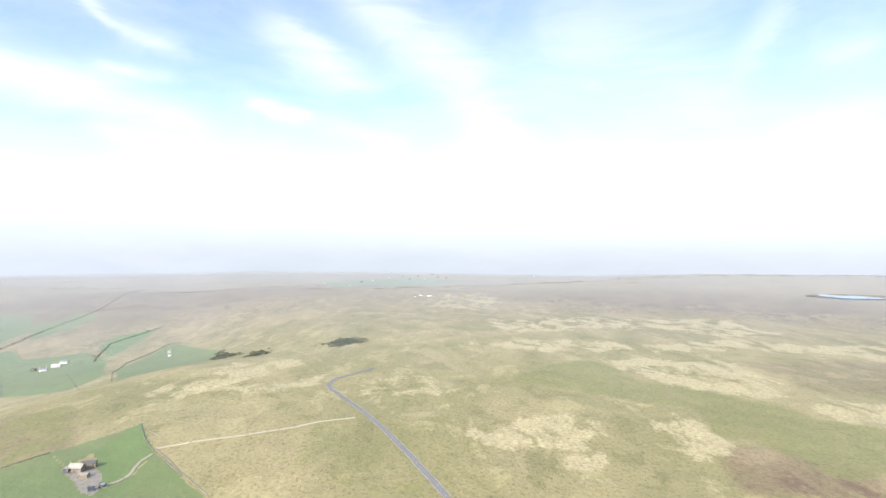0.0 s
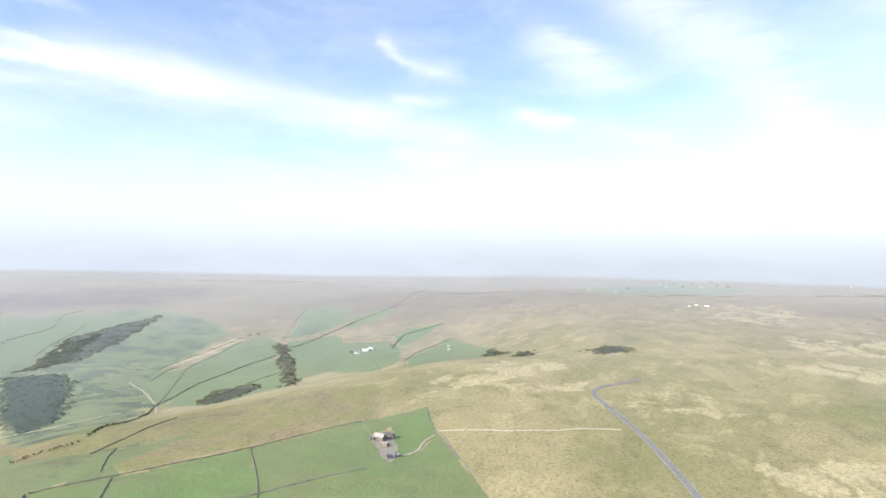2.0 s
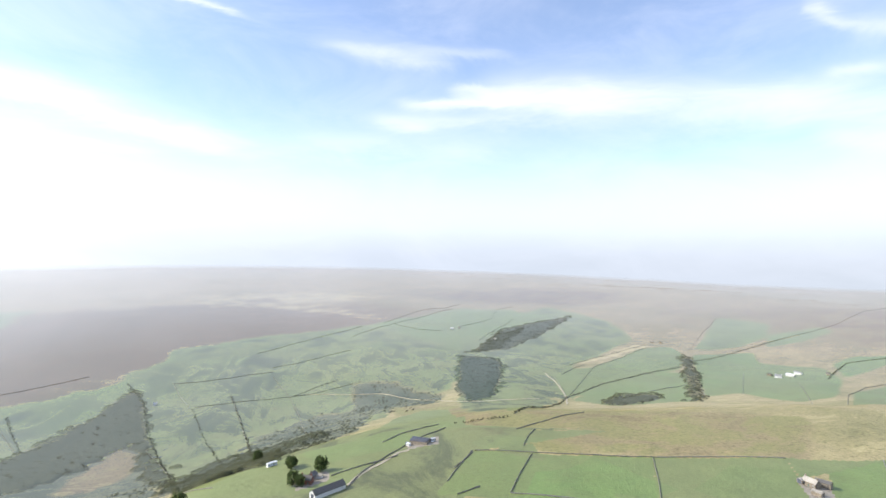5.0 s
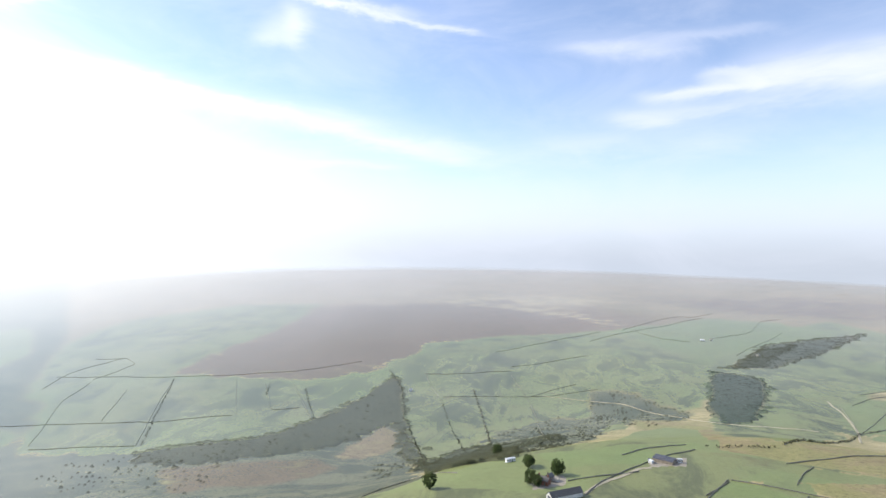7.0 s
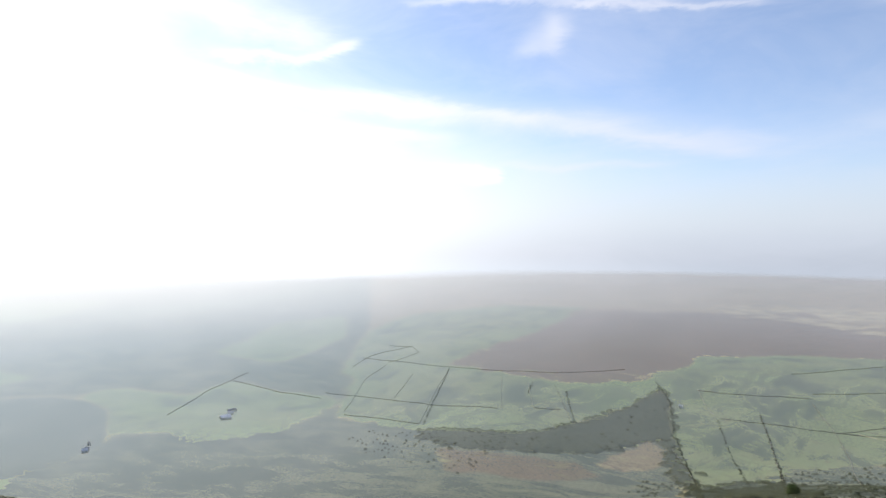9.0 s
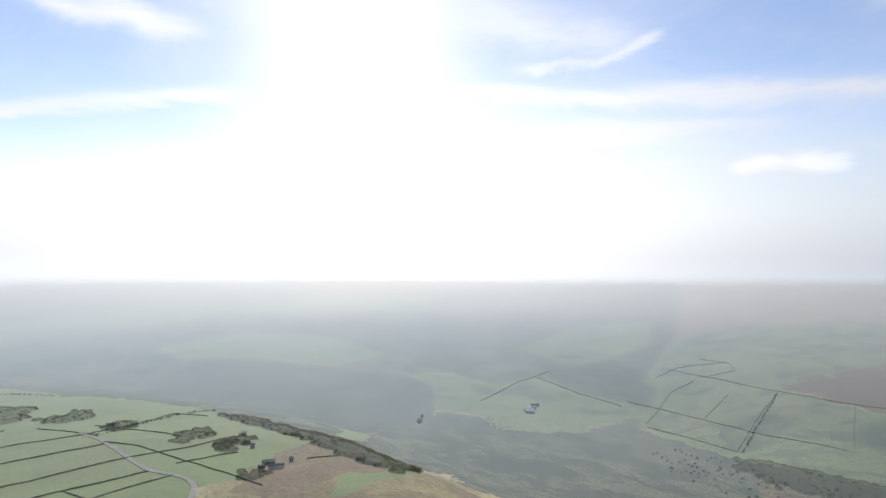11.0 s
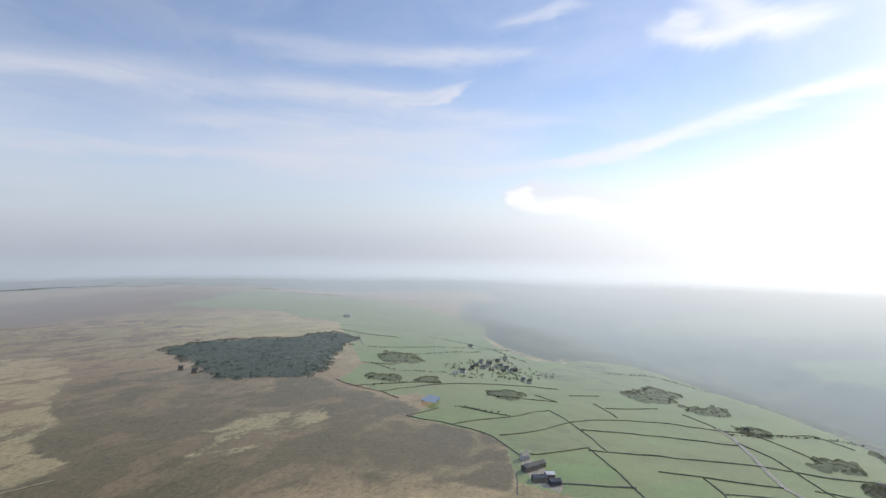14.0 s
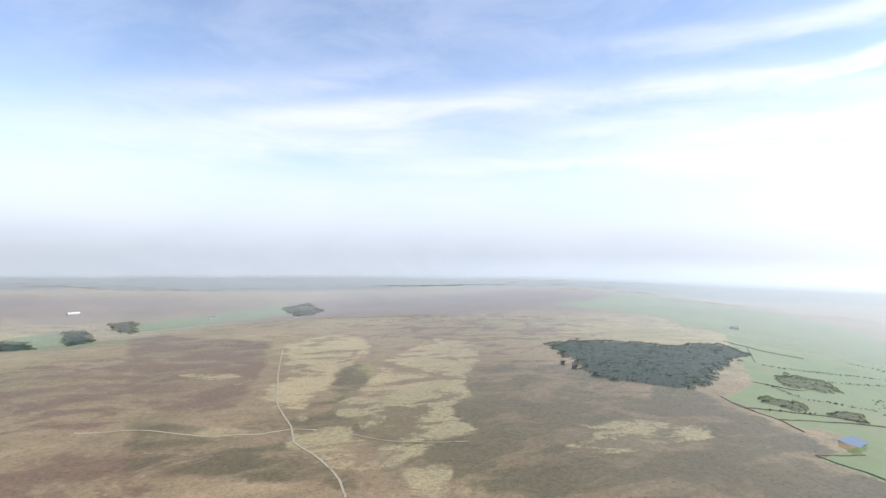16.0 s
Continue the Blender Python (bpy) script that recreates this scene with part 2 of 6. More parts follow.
def stretched(m, sx, sy, turn=0.0):
    """World position, turned and scaled, for streaky grain."""
    n = m.node_tree.nodes.new("ShaderNodeMapping")
    n.inputs["Scale"].default_value = (sx, sy, 1)
    n.inputs["Rotation"].default_value = (0, 0, radians(turn))
    m.node_tree.links.new(coords(m), n.inputs["Vector"])
    return n.outputs[0]


def mask(m, name):
    n = m.node_tree.nodes.new("ShaderNodeAttribute")
    n.attribute_name = name
    return n.outputs["Fac"]


def moor_material():
    """Moor grass, heather, peat, moss, bracken and pasture, by the plant cover laid on the land."""
    m = material("moor")
    t = m.node_tree
    broad = noise_at(t, stretched(m, 1.0, 0.55, 25), 0.006, 5, 0.6, 0.6)
    mid = noise_at(t, stretched(m, 1.0, 0.55, 20), 0.022, 8, 0.68, 0.5)
    tuft = noise_at(t, coords(m), 0.22, 5, 0.7)
    grain = noise_at(t, coords(m), 1.1, 3, 0.7)
    # bent grass and rushes, olive in the wet and straw where it is dry
    col = blend(t, ramp(t, broad, 0.38, 0.64), (0.305, 0.262, 0.105), (0.415, 0.337, 0.16))
    col = blend(t, calc(t, "MULTIPLY", ramp(t, mid, 0.54, 0.60), 0.55), col, (0.52, 0.43, 0.205))
    col = blend(t, calc(t, "MULTIPLY", ramp(t, mid, 0.44, 0.38), 0.5), col, (0.225, 0.20, 0.07))
    col = blend(t, calc(t, "MULTIPLY", mask(m, "russet"), ramp(t, tuft, 0.2, 0.8, 0.65, 1.0)), col, blend(t, ramp(t, mid, 0.35, 0.65), (0.21, 0.128, 0.076), (0.32, 0.202, 0.125)))

    def lay(col, name, a, b, edge=0.2, most=1.0, fray=3.0):
        wobble = calc(t, "MULTIPLY_ADD", calc(t, "SUBTRACT", mid, 0.5), fray, mask(m, name))
        wobble = calc(t, "MULTIPLY_ADD", calc(t, "SUBTRACT", tuft, 0.5), 0.7, wobble)
        f = ramp(t, wobble, 0.5 - edge / 2, 0.5 + edge / 2)
        f = calc(t, "MULTIPLY", calc(t, "MULTIPLY", f, ramp(t, mask(m, name), 0.04, 0.3)), most)
        return blend(t, f, col, blend(t, ramp(t, tuft, 0.3, 0.7), a, b))

    col = lay(col, "moss", (0.22, 0.215, 0.065), (0.28, 0.26, 0.085), 0.6, 0.8)
    col = lay(col, "heather", (0.15, 0.088, 0.05), (0.215, 0.13, 0.072), 0.5)
    col = lay(col, "peat", (0.105, 0.078, 0.034), (0.155, 0.113, 0.05), 0.6)
    col = lay(col, "bracken", (0.145, 0.095, 0.048), (0.20, 0.135, 0.068), 0.8, 0.8)
    col = lay(col, "straw", (0.46, 0.375, 0.19), (0.62, 0.51, 0.28), 0.45, ramp(t, mask(m, "russet"), 0.1, 0.9, 1.0, 0.5), 4.5)
    fleck = noise_at(t, stretched(m, 1.0, 0.6, 10), 0.075, 7, 0.82, 0.6)
    col = blend(t, calc(t, "MULTIPLY", ramp(t, fleck, 0.52, 0.66), 0.5), col, blend(t, 1.0, col, (0.66, 0.66, 0.55), "MULTIPLY"))
    col = blend(t, calc(t, "MULTIPLY", ramp(t, fleck, 0.45, 0.34), 0.4), col, blend(t, 1.0, col, (1.3, 1.3, 1.35), "MULTIPLY"))
    rough_ground = ramp(t, mid, 0.40, 0.60)
    col = lay(col, "scrub", blend(t, rough_ground, (0.045, 0.055, 0.03), (0.12, 0.125, 0.065)), blend(t, rough_ground, (0.08, 0.085, 0.045), (0.18, 0.17, 0.09)), 0.7, 1.0, 1.8)
    # pasture: each field its own green, mown and grazed unevenly
    green = blend(t, mask(m, "shade"), (0.185, 0.275, 0.078), (0.245, 0.245, 0.112))
    green = blend(t, calc(t, "MULTIPLY", ramp(t, mid, 0.4, 0.7), 0.5), green, (0.205, 0.22, 0.082))
    green = blend(t, calc(t, "MULTIPLY", ramp(t, tuft, 0.42, 0.75), 0.4), green, (0.16, 0.195, 0.062))
    worn = calc(t, "MULTIPLY", ramp(t, noise_at(t, coords(m), 0.018, 5, 0.7, 0.8), 0.55, 0.72), ramp(t, mask(m, "shade"), 0.1, 0.9, 0.15, 0.8))
    green = blend(t, worn, green, (0.19, 0.16, 0.07))
    plots = t.nodes.new("ShaderNodeTexVoronoi")
    plots.inputs["Scale"].default_value = 0.012
    t.links.new(stretched(m, 1.0, 0.8, 25), plots.inputs["Vector"])
    tone = t.nodes.new("ShaderNodeSeparateColor")
    t.links.new(plots.outputs["Color"], tone.inputs[0])
    green = blend(t, calc(t, "MULTIPLY", tone.outputs[0], 0.45), green, (0.215, 0.205, 0.085))
    green = blend(t, calc(t, "MULTIPLY", tone.outputs[1], 0.3), green, (0.14, 0.20, 0.06))
    rushes = calc(t, "MULTIPLY", ramp(t, noise_at(t, stretched(m, 0.8, 1.3, 40), 0.011, 7, 0.7, 0.9), 0.45, 0.62), ramp(t, mask(m, "shade"), 0.5, 0.8, 0.0, 0.9))
    green = blend(t, rushes, green, (0.085, 0.095, 0.048))
    col = blend(t, ramp(t, mask(m, "pasture"), 0.25, 0.75), col, green)
    col = blend(t, ramp(t, calc(t, "MULTIPLY_ADD", calc(t, "SUBTRACT", tuft, 0.5), 0.9, mask(m, "floor")), 0.3, 0.7), col, blend(t, tuft, (0.075, 0.085, 0.05), (0.12, 0.12, 0.07)))
    col = blend(t, ramp(t, mask(m, "yard"), 0.35, 0.65), col, blend(t, tuft, (0.26, 0.22, 0.17), (0.40, 0.35, 0.29)))
    knots = noise_at(t, stretched(m, 1.0, 0.7, 35), 0.33, 4, 0.75, 0.4)
    col = blend(t, calc(t, "MULTIPLY", ramp(t, knots, 0.5, 0.68), ramp(t, mask(m, "pasture"), 0.3, 0.7, 0.75, 0.25)), col, blend(t, 1.0, col, (0.5, 0.5, 0.42), "MULTIPLY"))
    col = blend(t, calc(t, "MULTIPLY", ramp(t, knots, 0.46, 0.3), ramp(t, mask(m, "pasture"), 0.3, 0.7, 0.6, 0.2), True), col, blend(t, 1.0, col, (1.45, 1.42, 1.4), "MULTIPLY"))
    col = blend(t, calc(t, "MULTIPLY", ramp(t, grain, 0.35, 0.75), 0.4), col, blend(t, 1.0, col, (0.55, 0.55, 0.5), "MULTIPLY"))
    relief = calc(t, "ADD", calc(t, "MULTIPLY", tuft, 1.0), calc(t, "MULTIPLY", grain, 0.35))
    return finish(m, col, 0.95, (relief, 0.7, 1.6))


def rough_material(name, a, b, scale, rough=0.9, depth=0.08, c=None):
    """Two-tone mottled surface with relief; c: a third, rarer tone for stains."""
    m = material(name)
    t = m.node_tree
    n = noise_at(t, coords(m), scale, 5, 0.65)
    col = blend(t, ramp(t, n, 0.35, 0.65), a, b)
    if c:
        col = blend(t, calc(t, "MULTIPLY", ramp(t, noise_at(t, coords(m), scale * 0.23, 4, 0.6, 0.5), 0.55, 0.75), 0.8), col, c)
    info = t.nodes.new("ShaderNodeObjectInfo")
    col = blend(t, 1.0, col, blend(t, info.outputs["Random"], (0.8, 0.8, 0.8), (1.15, 1.15, 1.15)), "MULTIPLY")
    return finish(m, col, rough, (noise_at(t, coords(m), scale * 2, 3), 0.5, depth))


def leaf_material(name, a, b):
    m = material(name)
    t = m.node_tree
    g = t.nodes.new("ShaderNodeNewGeometry")
    col = blend(t, calc(t, "MULTIPLY_ADD", g.outputs["Random Per Island"], 0.5, ramp(t, noise_at(t, coords(m), 0.11, 5, 0.7), 0.35, 0.65, 0.0, 0.5)), a, b)
    col = blend(t, calc(t, "MULTIPLY", noise_at(t, coords(m), 0.6, 3), 0.35), col, (0.03, 0.045, 0.018))
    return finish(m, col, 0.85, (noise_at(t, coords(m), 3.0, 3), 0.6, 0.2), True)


MOOR = moor_material()
STONE_WALL = rough_material("drystone", (0.22, 0.21, 0.175), (0.34, 0.32, 0.27), 1.6, depth=0.15, c=(0.07, 0.08, 0.04))
GRITSTONE = rough_material("gritstone", (0.20, 0.165, 0.12), (0.36, 0.31, 0.24), 1.2, c=(0.13, 0.11, 0.09))
WHITE_WASH = rough_material("whitewash", (0.66, 0.65, 0.61), (0.8, 0.79, 0.76), 0.8, c=(0.5, 0.48, 0.43))
BRICK_RED = rough_material("red_brick", (0.22, 0.10, 0.07), (0.32, 0.16, 0.11), 2.0, c=(0.18, 0.10, 0.08))
SLATE = rough_material("stone_slate", (0.12, 0.115, 0.11), (0.21, 0.20, 0.19), 1.8, 0.6, c=(0.11, 0.12, 0.08))
PALE_SLATE = rough_material("pale_stone_slate", (0.32, 0.29, 0.25), (0.44, 0.41, 0.36), 1.2, 0.6, c=(0.2, 0.19, 0.16))
FIBRE = rough_material("fibre_cement", (0.24, 0.245, 0.26), (0.34, 0.345, 0.36), 0.8, 0.7, c=(0.2, 0.2, 0.19))
DARK_TIN = rough_material("dark_sheet_metal", (0.08, 0.09, 0.11), (0.14, 0.15, 0.18), 0.7, 0.5, c=(0.16, 0.11, 0.08))
WHITE_TIN = rough_material("white_sheet", (0.72, 0.73, 0.74), (0.85, 0.85, 0.85), 0.5, 0.4, c=(0.55, 0.54, 0.52))
TARMAC = rough_material("worn_tarmac", (0.27, 0.255, 0.235), (0.35, 0.33, 0.305), 0.6, 0.85, c=(0.36, 0.34, 0.30))
DUST = rough_material("stony_track", (0.42, 0.37, 0.26), (0.52, 0.47, 0.35), 0.5, 0.95, c=(0.22, 0.2, 0.1))
PAINT_LINE = rough_material("road_paint", (0.65, 0.65, 0.62), (0.8, 0.8, 0.78), 1.0, 0.7)
BARK = rough_material("bark", (0.06, 0.05, 0.04), (0.11, 0.09, 0.07), 2.5)
WOOD_DOOR = rough_material("painted_door", (0.10, 0.13, 0.11), (0.15, 0.19, 0.16), 2.0)
FRAME_WHITE = rough_material("window_paint", (0.7, 0.7, 0.68), (0.8, 0.8, 0.78), 2.0)
LEAF = leaf_material("broad_leaves", (0.065, 0.10, 0.028), (0.12, 0.15, 0.05))
LEAF_DARK = leaf_material("wood_leaves", (0.055, 0.065, 0.036), (0.12, 0.115, 0.06))
SCRUB = leaf_material("thorn_leaves", (0.06, 0.072, 0.035), (0.13, 0.12, 0.06))
NEEDLES = leaf_material("conifer_needles", (0.035, 0.06, 0.05), (0.06, 0.09, 0.068))


def glass_material():
    m = material("window_glass")
    t = m.node_tree
    b = t.nodes.new("ShaderNodeBsdfPrincipled")
    b.inputs["Base Color"].default_value = (0.03, 0.035, 0.04, 1)
    b.inputs["Roughness"].default_value = 0.08
    o = t.nodes.new("ShaderNodeOutputMaterial")
    t.links.new(b.outputs[0], o.inputs[0])
    return m


def water_material():
    m = material("still_water")
    t = m.node_tree
    n = noise_at(t, coords(m), 0.5, 3)
    b = t.nodes.new("ShaderNodeBsdfPrincipled")
    b.inputs["Base Color"].default_value = (0.09, 0.14, 0.2, 1)
    b.inputs["Roughness"].default_value = 0.12
    bump = t.nodes.new("ShaderNodeBump")
    bump.inputs["Strength"].default_value, bump.inputs["Distance"].default_value = 0.15, 0.1
    t.links.new(n, bump.inputs["Height"])
    t.links.new(bump.outputs[0], b.inputs["Normal"])
    o = t.nodes.new("ShaderNodeOutputMaterial")
    t.links.new(b.outputs[0], o.inputs[0])
    return m


GLASS, WATER = glass_material(), water_material()

# ---- the lie of the land: heights in metres by bearing (degrees to the left of north) and distance ----
BEARINGS, HEIGHTS = [], []
RANGE = np.geomspace(60, 5200, 400)


def profile(bearing, *steps):
    """One line of the land outwards from the hilltop: (distance, height) steps."""
    d = np.log(np.array([60] + [s[0] for s in steps]))
    z = np.array([2.0] + [s[1] for s in steps])
    h = np.interp(np.log(RANGE), d, z)
    k = np.hanning(19)
    BEARINGS.append(bearing)
    HEIGHTS.append(np.convolve(np.pad(h, 9, mode="edge"), k / k.sum(), "valid"))


profile(-40, (500, 0), (1000, 0), (2125, -3), (2997, 23), (3824, 68), (4900, 47))
profile(-28, (500, 0), (1000, 0), (2000, 0), (2997, 18), (3659, 47), (4900, 21))
profile(-13, (500, 0), (1000, 0), (1875, -2), (2583, -1), (2914, 15), (3741, -21), (4900, -22))
profile(0, (500, 0), (1250, -1), (2375, 1), (3328, -46), (3824, -25), (4900, -22))
profile(12, (500, 0), (1250, -5), (2312, -3), (3328, -34), (4155, -35), (4900, -13))
profile(18, (500, 0), (900, 2), (1125, -36), (1500, -25), (2375, -8), (3328, -34), (4155, -35), (4900, -13))
profile(26, (500, 0), (862, 1), (1250, -68), (1562, -72), (2000, -53), (2500, -17), (2997, -50), (3824, -39), (4900, -30))
profile(33, (500, 0), (775, 2), (1000, -45), (1375, -80), (1688, -77), (2062, -64), (2624, -32), (3079, -40), (3576, -50), (4900, -39))
profile(40, (500, 1), (712, 0), (1000, -63), (1438, -91), (1688, -92), (2062, -78), (2624, -55), (3079, -22), (3576, -36), (4900, -39))
profile(50, (500, 1), (662, -5), (975, -83), (1250, -91), (1688, -92), (2062, -78), (2624, -55), (3162, -6), (3741, -24), (4900, -13))
profile(62, (475, 3), (631, -6), (950, -87), (1188, -99), (1562, -101), (2000, -88), (2583, -74), (3493, -2), (4900, 12))
profile(75, (438, 3), (562, -7), (900, -104), (1075, -133), (1312, -104), (1625, -82), (2000, -71), (2666, -58), (3576, 6), (4900, 38))
profile(83, (412, 2), (519, -9), (875, -119), (1050, -156), (1250, -137), (1500, -103), (2000, -81), (2666, -68), (3741, 5), (4900, 51))
profile(92, (375, 2), (469, -9), (800, -135), (1000, -160), (1175, -140), (1500, -103), (2000, -81), (2666, -68), (3824, 1), (4900, 60))
profile(102, (250, 1), (412, -10), (700, -122), (900, -153), (1100, -161), (1250, -137), (1562, -101), (2000, -88), (2748, -65), (3907, -2), (4900, 55))
profile(115, (250, 6), (625, -103), (850, -134), (1062, -150), (1350, -137), (1625, -112), (2125, -86), (2748, -65), (3990, -6), (4900, 38))
profile(130, (250, 6), (650, -114), (900, -153), (1188, -166), (1438, -157), (2000, -142), (2666, -105), (3493, -39), (4569, -16), (4900, 12))
profile(145, (275, 3), (375, 0), (700, -122), (1062, -150), (1375, -142), (2000, -142), (2666, -105), (3328, -58), (4900, -30))
profile(155, (375, 0), (462, -11), (750, -113), (1062, -150), (1375, -142), (2000, -142), (2666, -105), (3328, -58), (4900, -30))
profile(163, (412, 0), (600, -29), (875, -109), (1250, -137), (1750, -134), (2666, -105), (3741, -54), (4900, -30))
profile(173, (425, -1), (600, -20), (800, -50), (1125, -122), (1750, -134), (2583, -119), (3493, -69), (4900, -30))
profile(182, (438, -1), (625, -16), (1000, -63), (1375, -132), (1875, -139), (2583, -119), (3493, -69), (4900, -30))
profile(190, (438, -1), (688, -22), (1188, -73), (1625, -141), (2125, -146), (2748, -114), (3493, -69), (4900, -30))
profile(196, (462, -1), (688, -18), (938, -38), (1312, -71), (1688, -123), (2125, -135), (2914, -111), (3741, -87), (4900, -30))
profile(203, (500, -1), (700, -13), (938, -35), (1250, -52), (1625, -59), (2125, -112), (2914, -95), (3741, -67), (4900, -30))
profile(212, (500, 0), (675, -6), (900, -16), (1188, -24), (1500, -36), (2062, -42), (2500, -53), (3245, -41), (4900, -30))
profile(224, (500, 3), (700, 0), (1000, -1), (1500, -9), (2000, -11), (2375, -24), (2997, -66), (4900, -30))
profile(232, (500, 3), (1000, -1), (1562, -6), (2125, -7), (2666, -10), (3328, -30), (4900, -30))
profile(242, (500, 3), (1000, -1), (1500, -1), (2250, -10), (2748, -2), (3328, -24), (4900, -30))
profile(252, (500, 3), (1000, -1), (1425, 4), (1875, -45), (2666, -49), (3162, -24), (3824, -72), (4900, -39))
profile(265, (500, 3), (1000, -1), (1362, 3), (2125, -78), (2583, -74), (2997, -56), (3741, -60), (4900, -39))
profile(275, (500, 3), (1000, -1), (1250, 0), (1875, -72), (2375, -66), (2831, -33), (3493, -69), (4900, -39))
profile(287, (500, 1), (1100, 5), (1562, -59), (2000, -53), (2583, -33), (2831, -18), (4155, -43), (4900, -30))
profile(302, (500, 1), (1000, 0), (1625, -13), (2500, -13), (2997, 2), (4155, 1), (4900, -13))
BEARINGS.append(BEARINGS[0] + 360)
HEIGHTS.append(HEIGHTS[0])
TABLE = np.array([[np.interp((a + 40) % 360 - 40, BEARINGS, np.array(HEIGHTS)[:, i]) for i in range(len(RANGE))] for a in np.arange(-45, 315, 1.0)])
KERN = np.hanning(9) / np.hanning(9).sum()
TABLE = np.array([np.convolve(np.concatenate([c[-4:], c, c[:4]]), KERN, "valid") for c in TABLE.T]).T


def waves(x, y, size, seed):
    """Smooth rolling of the ground, -1 to 1, for arrays."""
    s = np.zeros_like(np.asarray(x, float))
    rng = np.random.RandomState(seed)
    for i in range(7):
        a, p, k = rng.uniform(0, 6.283), rng.uniform(0, 6.283), 6.283 / size * rng.uniform(0.6, 1.6)
        s = s + np.sin((np.cos(a) * x + np.sin(a) * y) * k + p + 1.3 * np.sin((np.sin(a) * x - np.cos(a) * y) * k * 0.7 + p * 2))
    return s / 4.0


def land(x, y):
    """Height of the ground at x, y (arrays or numbers)."""
    x, y = np.asarray(x, float), np.asarray(y, float)
    d = np.clip(np.hypot(x, y), 60, 5190)
    a = (np.degrees(np.arctan2(-x, y)) + 45) % 360
    i = np.log(d / RANGE[0]) / np.log(RANGE[1] / RANGE[0])
    a0, i0 = np.floor(a).astype(int) % 360, np.clip(np.floor(i).astype(int), 0, len(RANGE) - 2)
    fa, fi = a - np.floor(a), np.clip(i - i0, 0, 1)
    a1 = (a0 + 1) % 360
    h = (TABLE[a0, i0] * (1 - fi) + TABLE[a0, i0 + 1] * fi) * (1 - fa) + (TABLE[a1, i0] * (1 - fi) + TABLE[a1, i0 + 1] * fi) * fa
    far = np.clip((d - 1000) / 1100, 0, 1)
    return h + 3.5 * far * waves(x, y, 520, 8) + 1.2 * far * waves(x, y, 190, 9) + 1.1 * waves(x, y, 170, 3) + 0.45 * waves(x, y, 55, 5)
# ---- end of the lie of the land ----

# ---- plant cover: fields and patches of the moor, in plan metres ----
def sheet():
    az = np.radians(np.concatenate([np.arange(-45, 296, 0.2), np.arange(296, 315, 1.0)]))
    rad = np.concatenate([np.linspace(1, 190, 14), np.geomspace(205, 4950, 420)])
    a, d = np.meshgrid(az, rad)
    x, y = -np.sin(a) * d, np.cos(a) * d
    return x, y, land(x, y)


GX, GY, GZ = sheet()
NR, NA = GX.shape
FX, FY = GX.ravel(), GY.ravel()
# ragged edges: cover is looked up at slightly wandering places
RX = FX + 5 * waves(FX, FY, 60, 11) + 2.5 * waves(FX, FY, 21, 12)
RY = FY + 5 * waves(FX, FY, 60, 13) + 2.5 * waves(FX, FY, 21, 14)
COVER = {k: np.zeros(FX.size) for k in ("pasture", "shade", "heather", "peat", "straw", "moss", "bracken", "yard", "floor", "russet", "scrub")}
SHADES = {"lush": 0.05, "grass": 0.42, "meadow": 0.55, "hill": 0.62, "slope": 0.72, "pale": 0.95}


def within(x, y, pts):
    r = False
    for (x0, y0), (x1, y1) in zip(pts, pts[1:] + pts[:1]):
        if (y0 > y) != (y1 > y) and x < (x1 - x0) * (y - y0) / (y1 - y0) + x0:
            r = not r
    return r


def inside(px, py, pts):
    px, py = np.asarray(px, float), np.asarray(py, float)
    r = np.zeros(px.shape, bool)
    for (x0, y0), (x1, y1) in zip(pts, pts[1:] + pts[:1]):
        if y0 != y1:
            r ^= ((y0 > py) != (y1 > py)) & (px < (x1 - x0) * (py - y0) / (y1 - y0) + x0)
    return r


def field(shade, *pts):
    """A field, its corners in metres."""
    pts = list(pts)
    bounds = [f(p[i] for p in pts) for i in (0, 1) for f in (min, max)]
    idx = np.where((FX > bounds[0]) & (FX < bounds[1]) & (FY > bounds[2]) & (FY < bounds[3]))[0]
    rag = {"slope": 3.0, "pale": 7.0, "brown": 2.0, "wood": 2.0, "scrub": 3.0, "meadow": 1.0, "straw": 1.0}.get(shade, 0.15)
    hit = idx[inside(FX[idx] + rag * (RX - FX)[idx], FY[idx] + rag * (RY - FY)[idx], pts)]
    if shade in SHADES:
        COVER["pasture"][hit] = 1.0
        COVER["shade"][hit] = SHADES[shade] + 0.12 * random.uniform(-1, 1)
        for k in ("heather", "peat", "straw", "moss", "bracken", "scrub"):
            COVER[k][hit] = 0
    else:
        COVER["pasture"][hit] = 0
        for k in ("heather", "peat", "straw", "moss", "bracken", "scrub"):
            COVER[k][hit] = 0
        COVER["scrub" if shade == "scrub" else "floor" if shade == "wood" else "straw" if shade == "straw" else "yard" if shade == "yard" else "bracken"][hit] = 0.95


def patch(kind, x, y, across, along, amount):
    """A patch of one plant, an oval that points away from the hilltop."""
    d = math.hypot(x, y)
    ux, uy = x / d, y / d
    s, c = (RX - x) * ux + (RY - y) * uy, (RX - x) * uy - (RY - y) * ux
    r = np.sqrt((s / along) ** 2 + (c / across) ** 2)
    v = amount * np.clip(1.6 - r, 0, 1)
    v[COVER["pasture"] > 0.5] = 0
    COVER[kind] = np.maximum(COVER[kind], v)


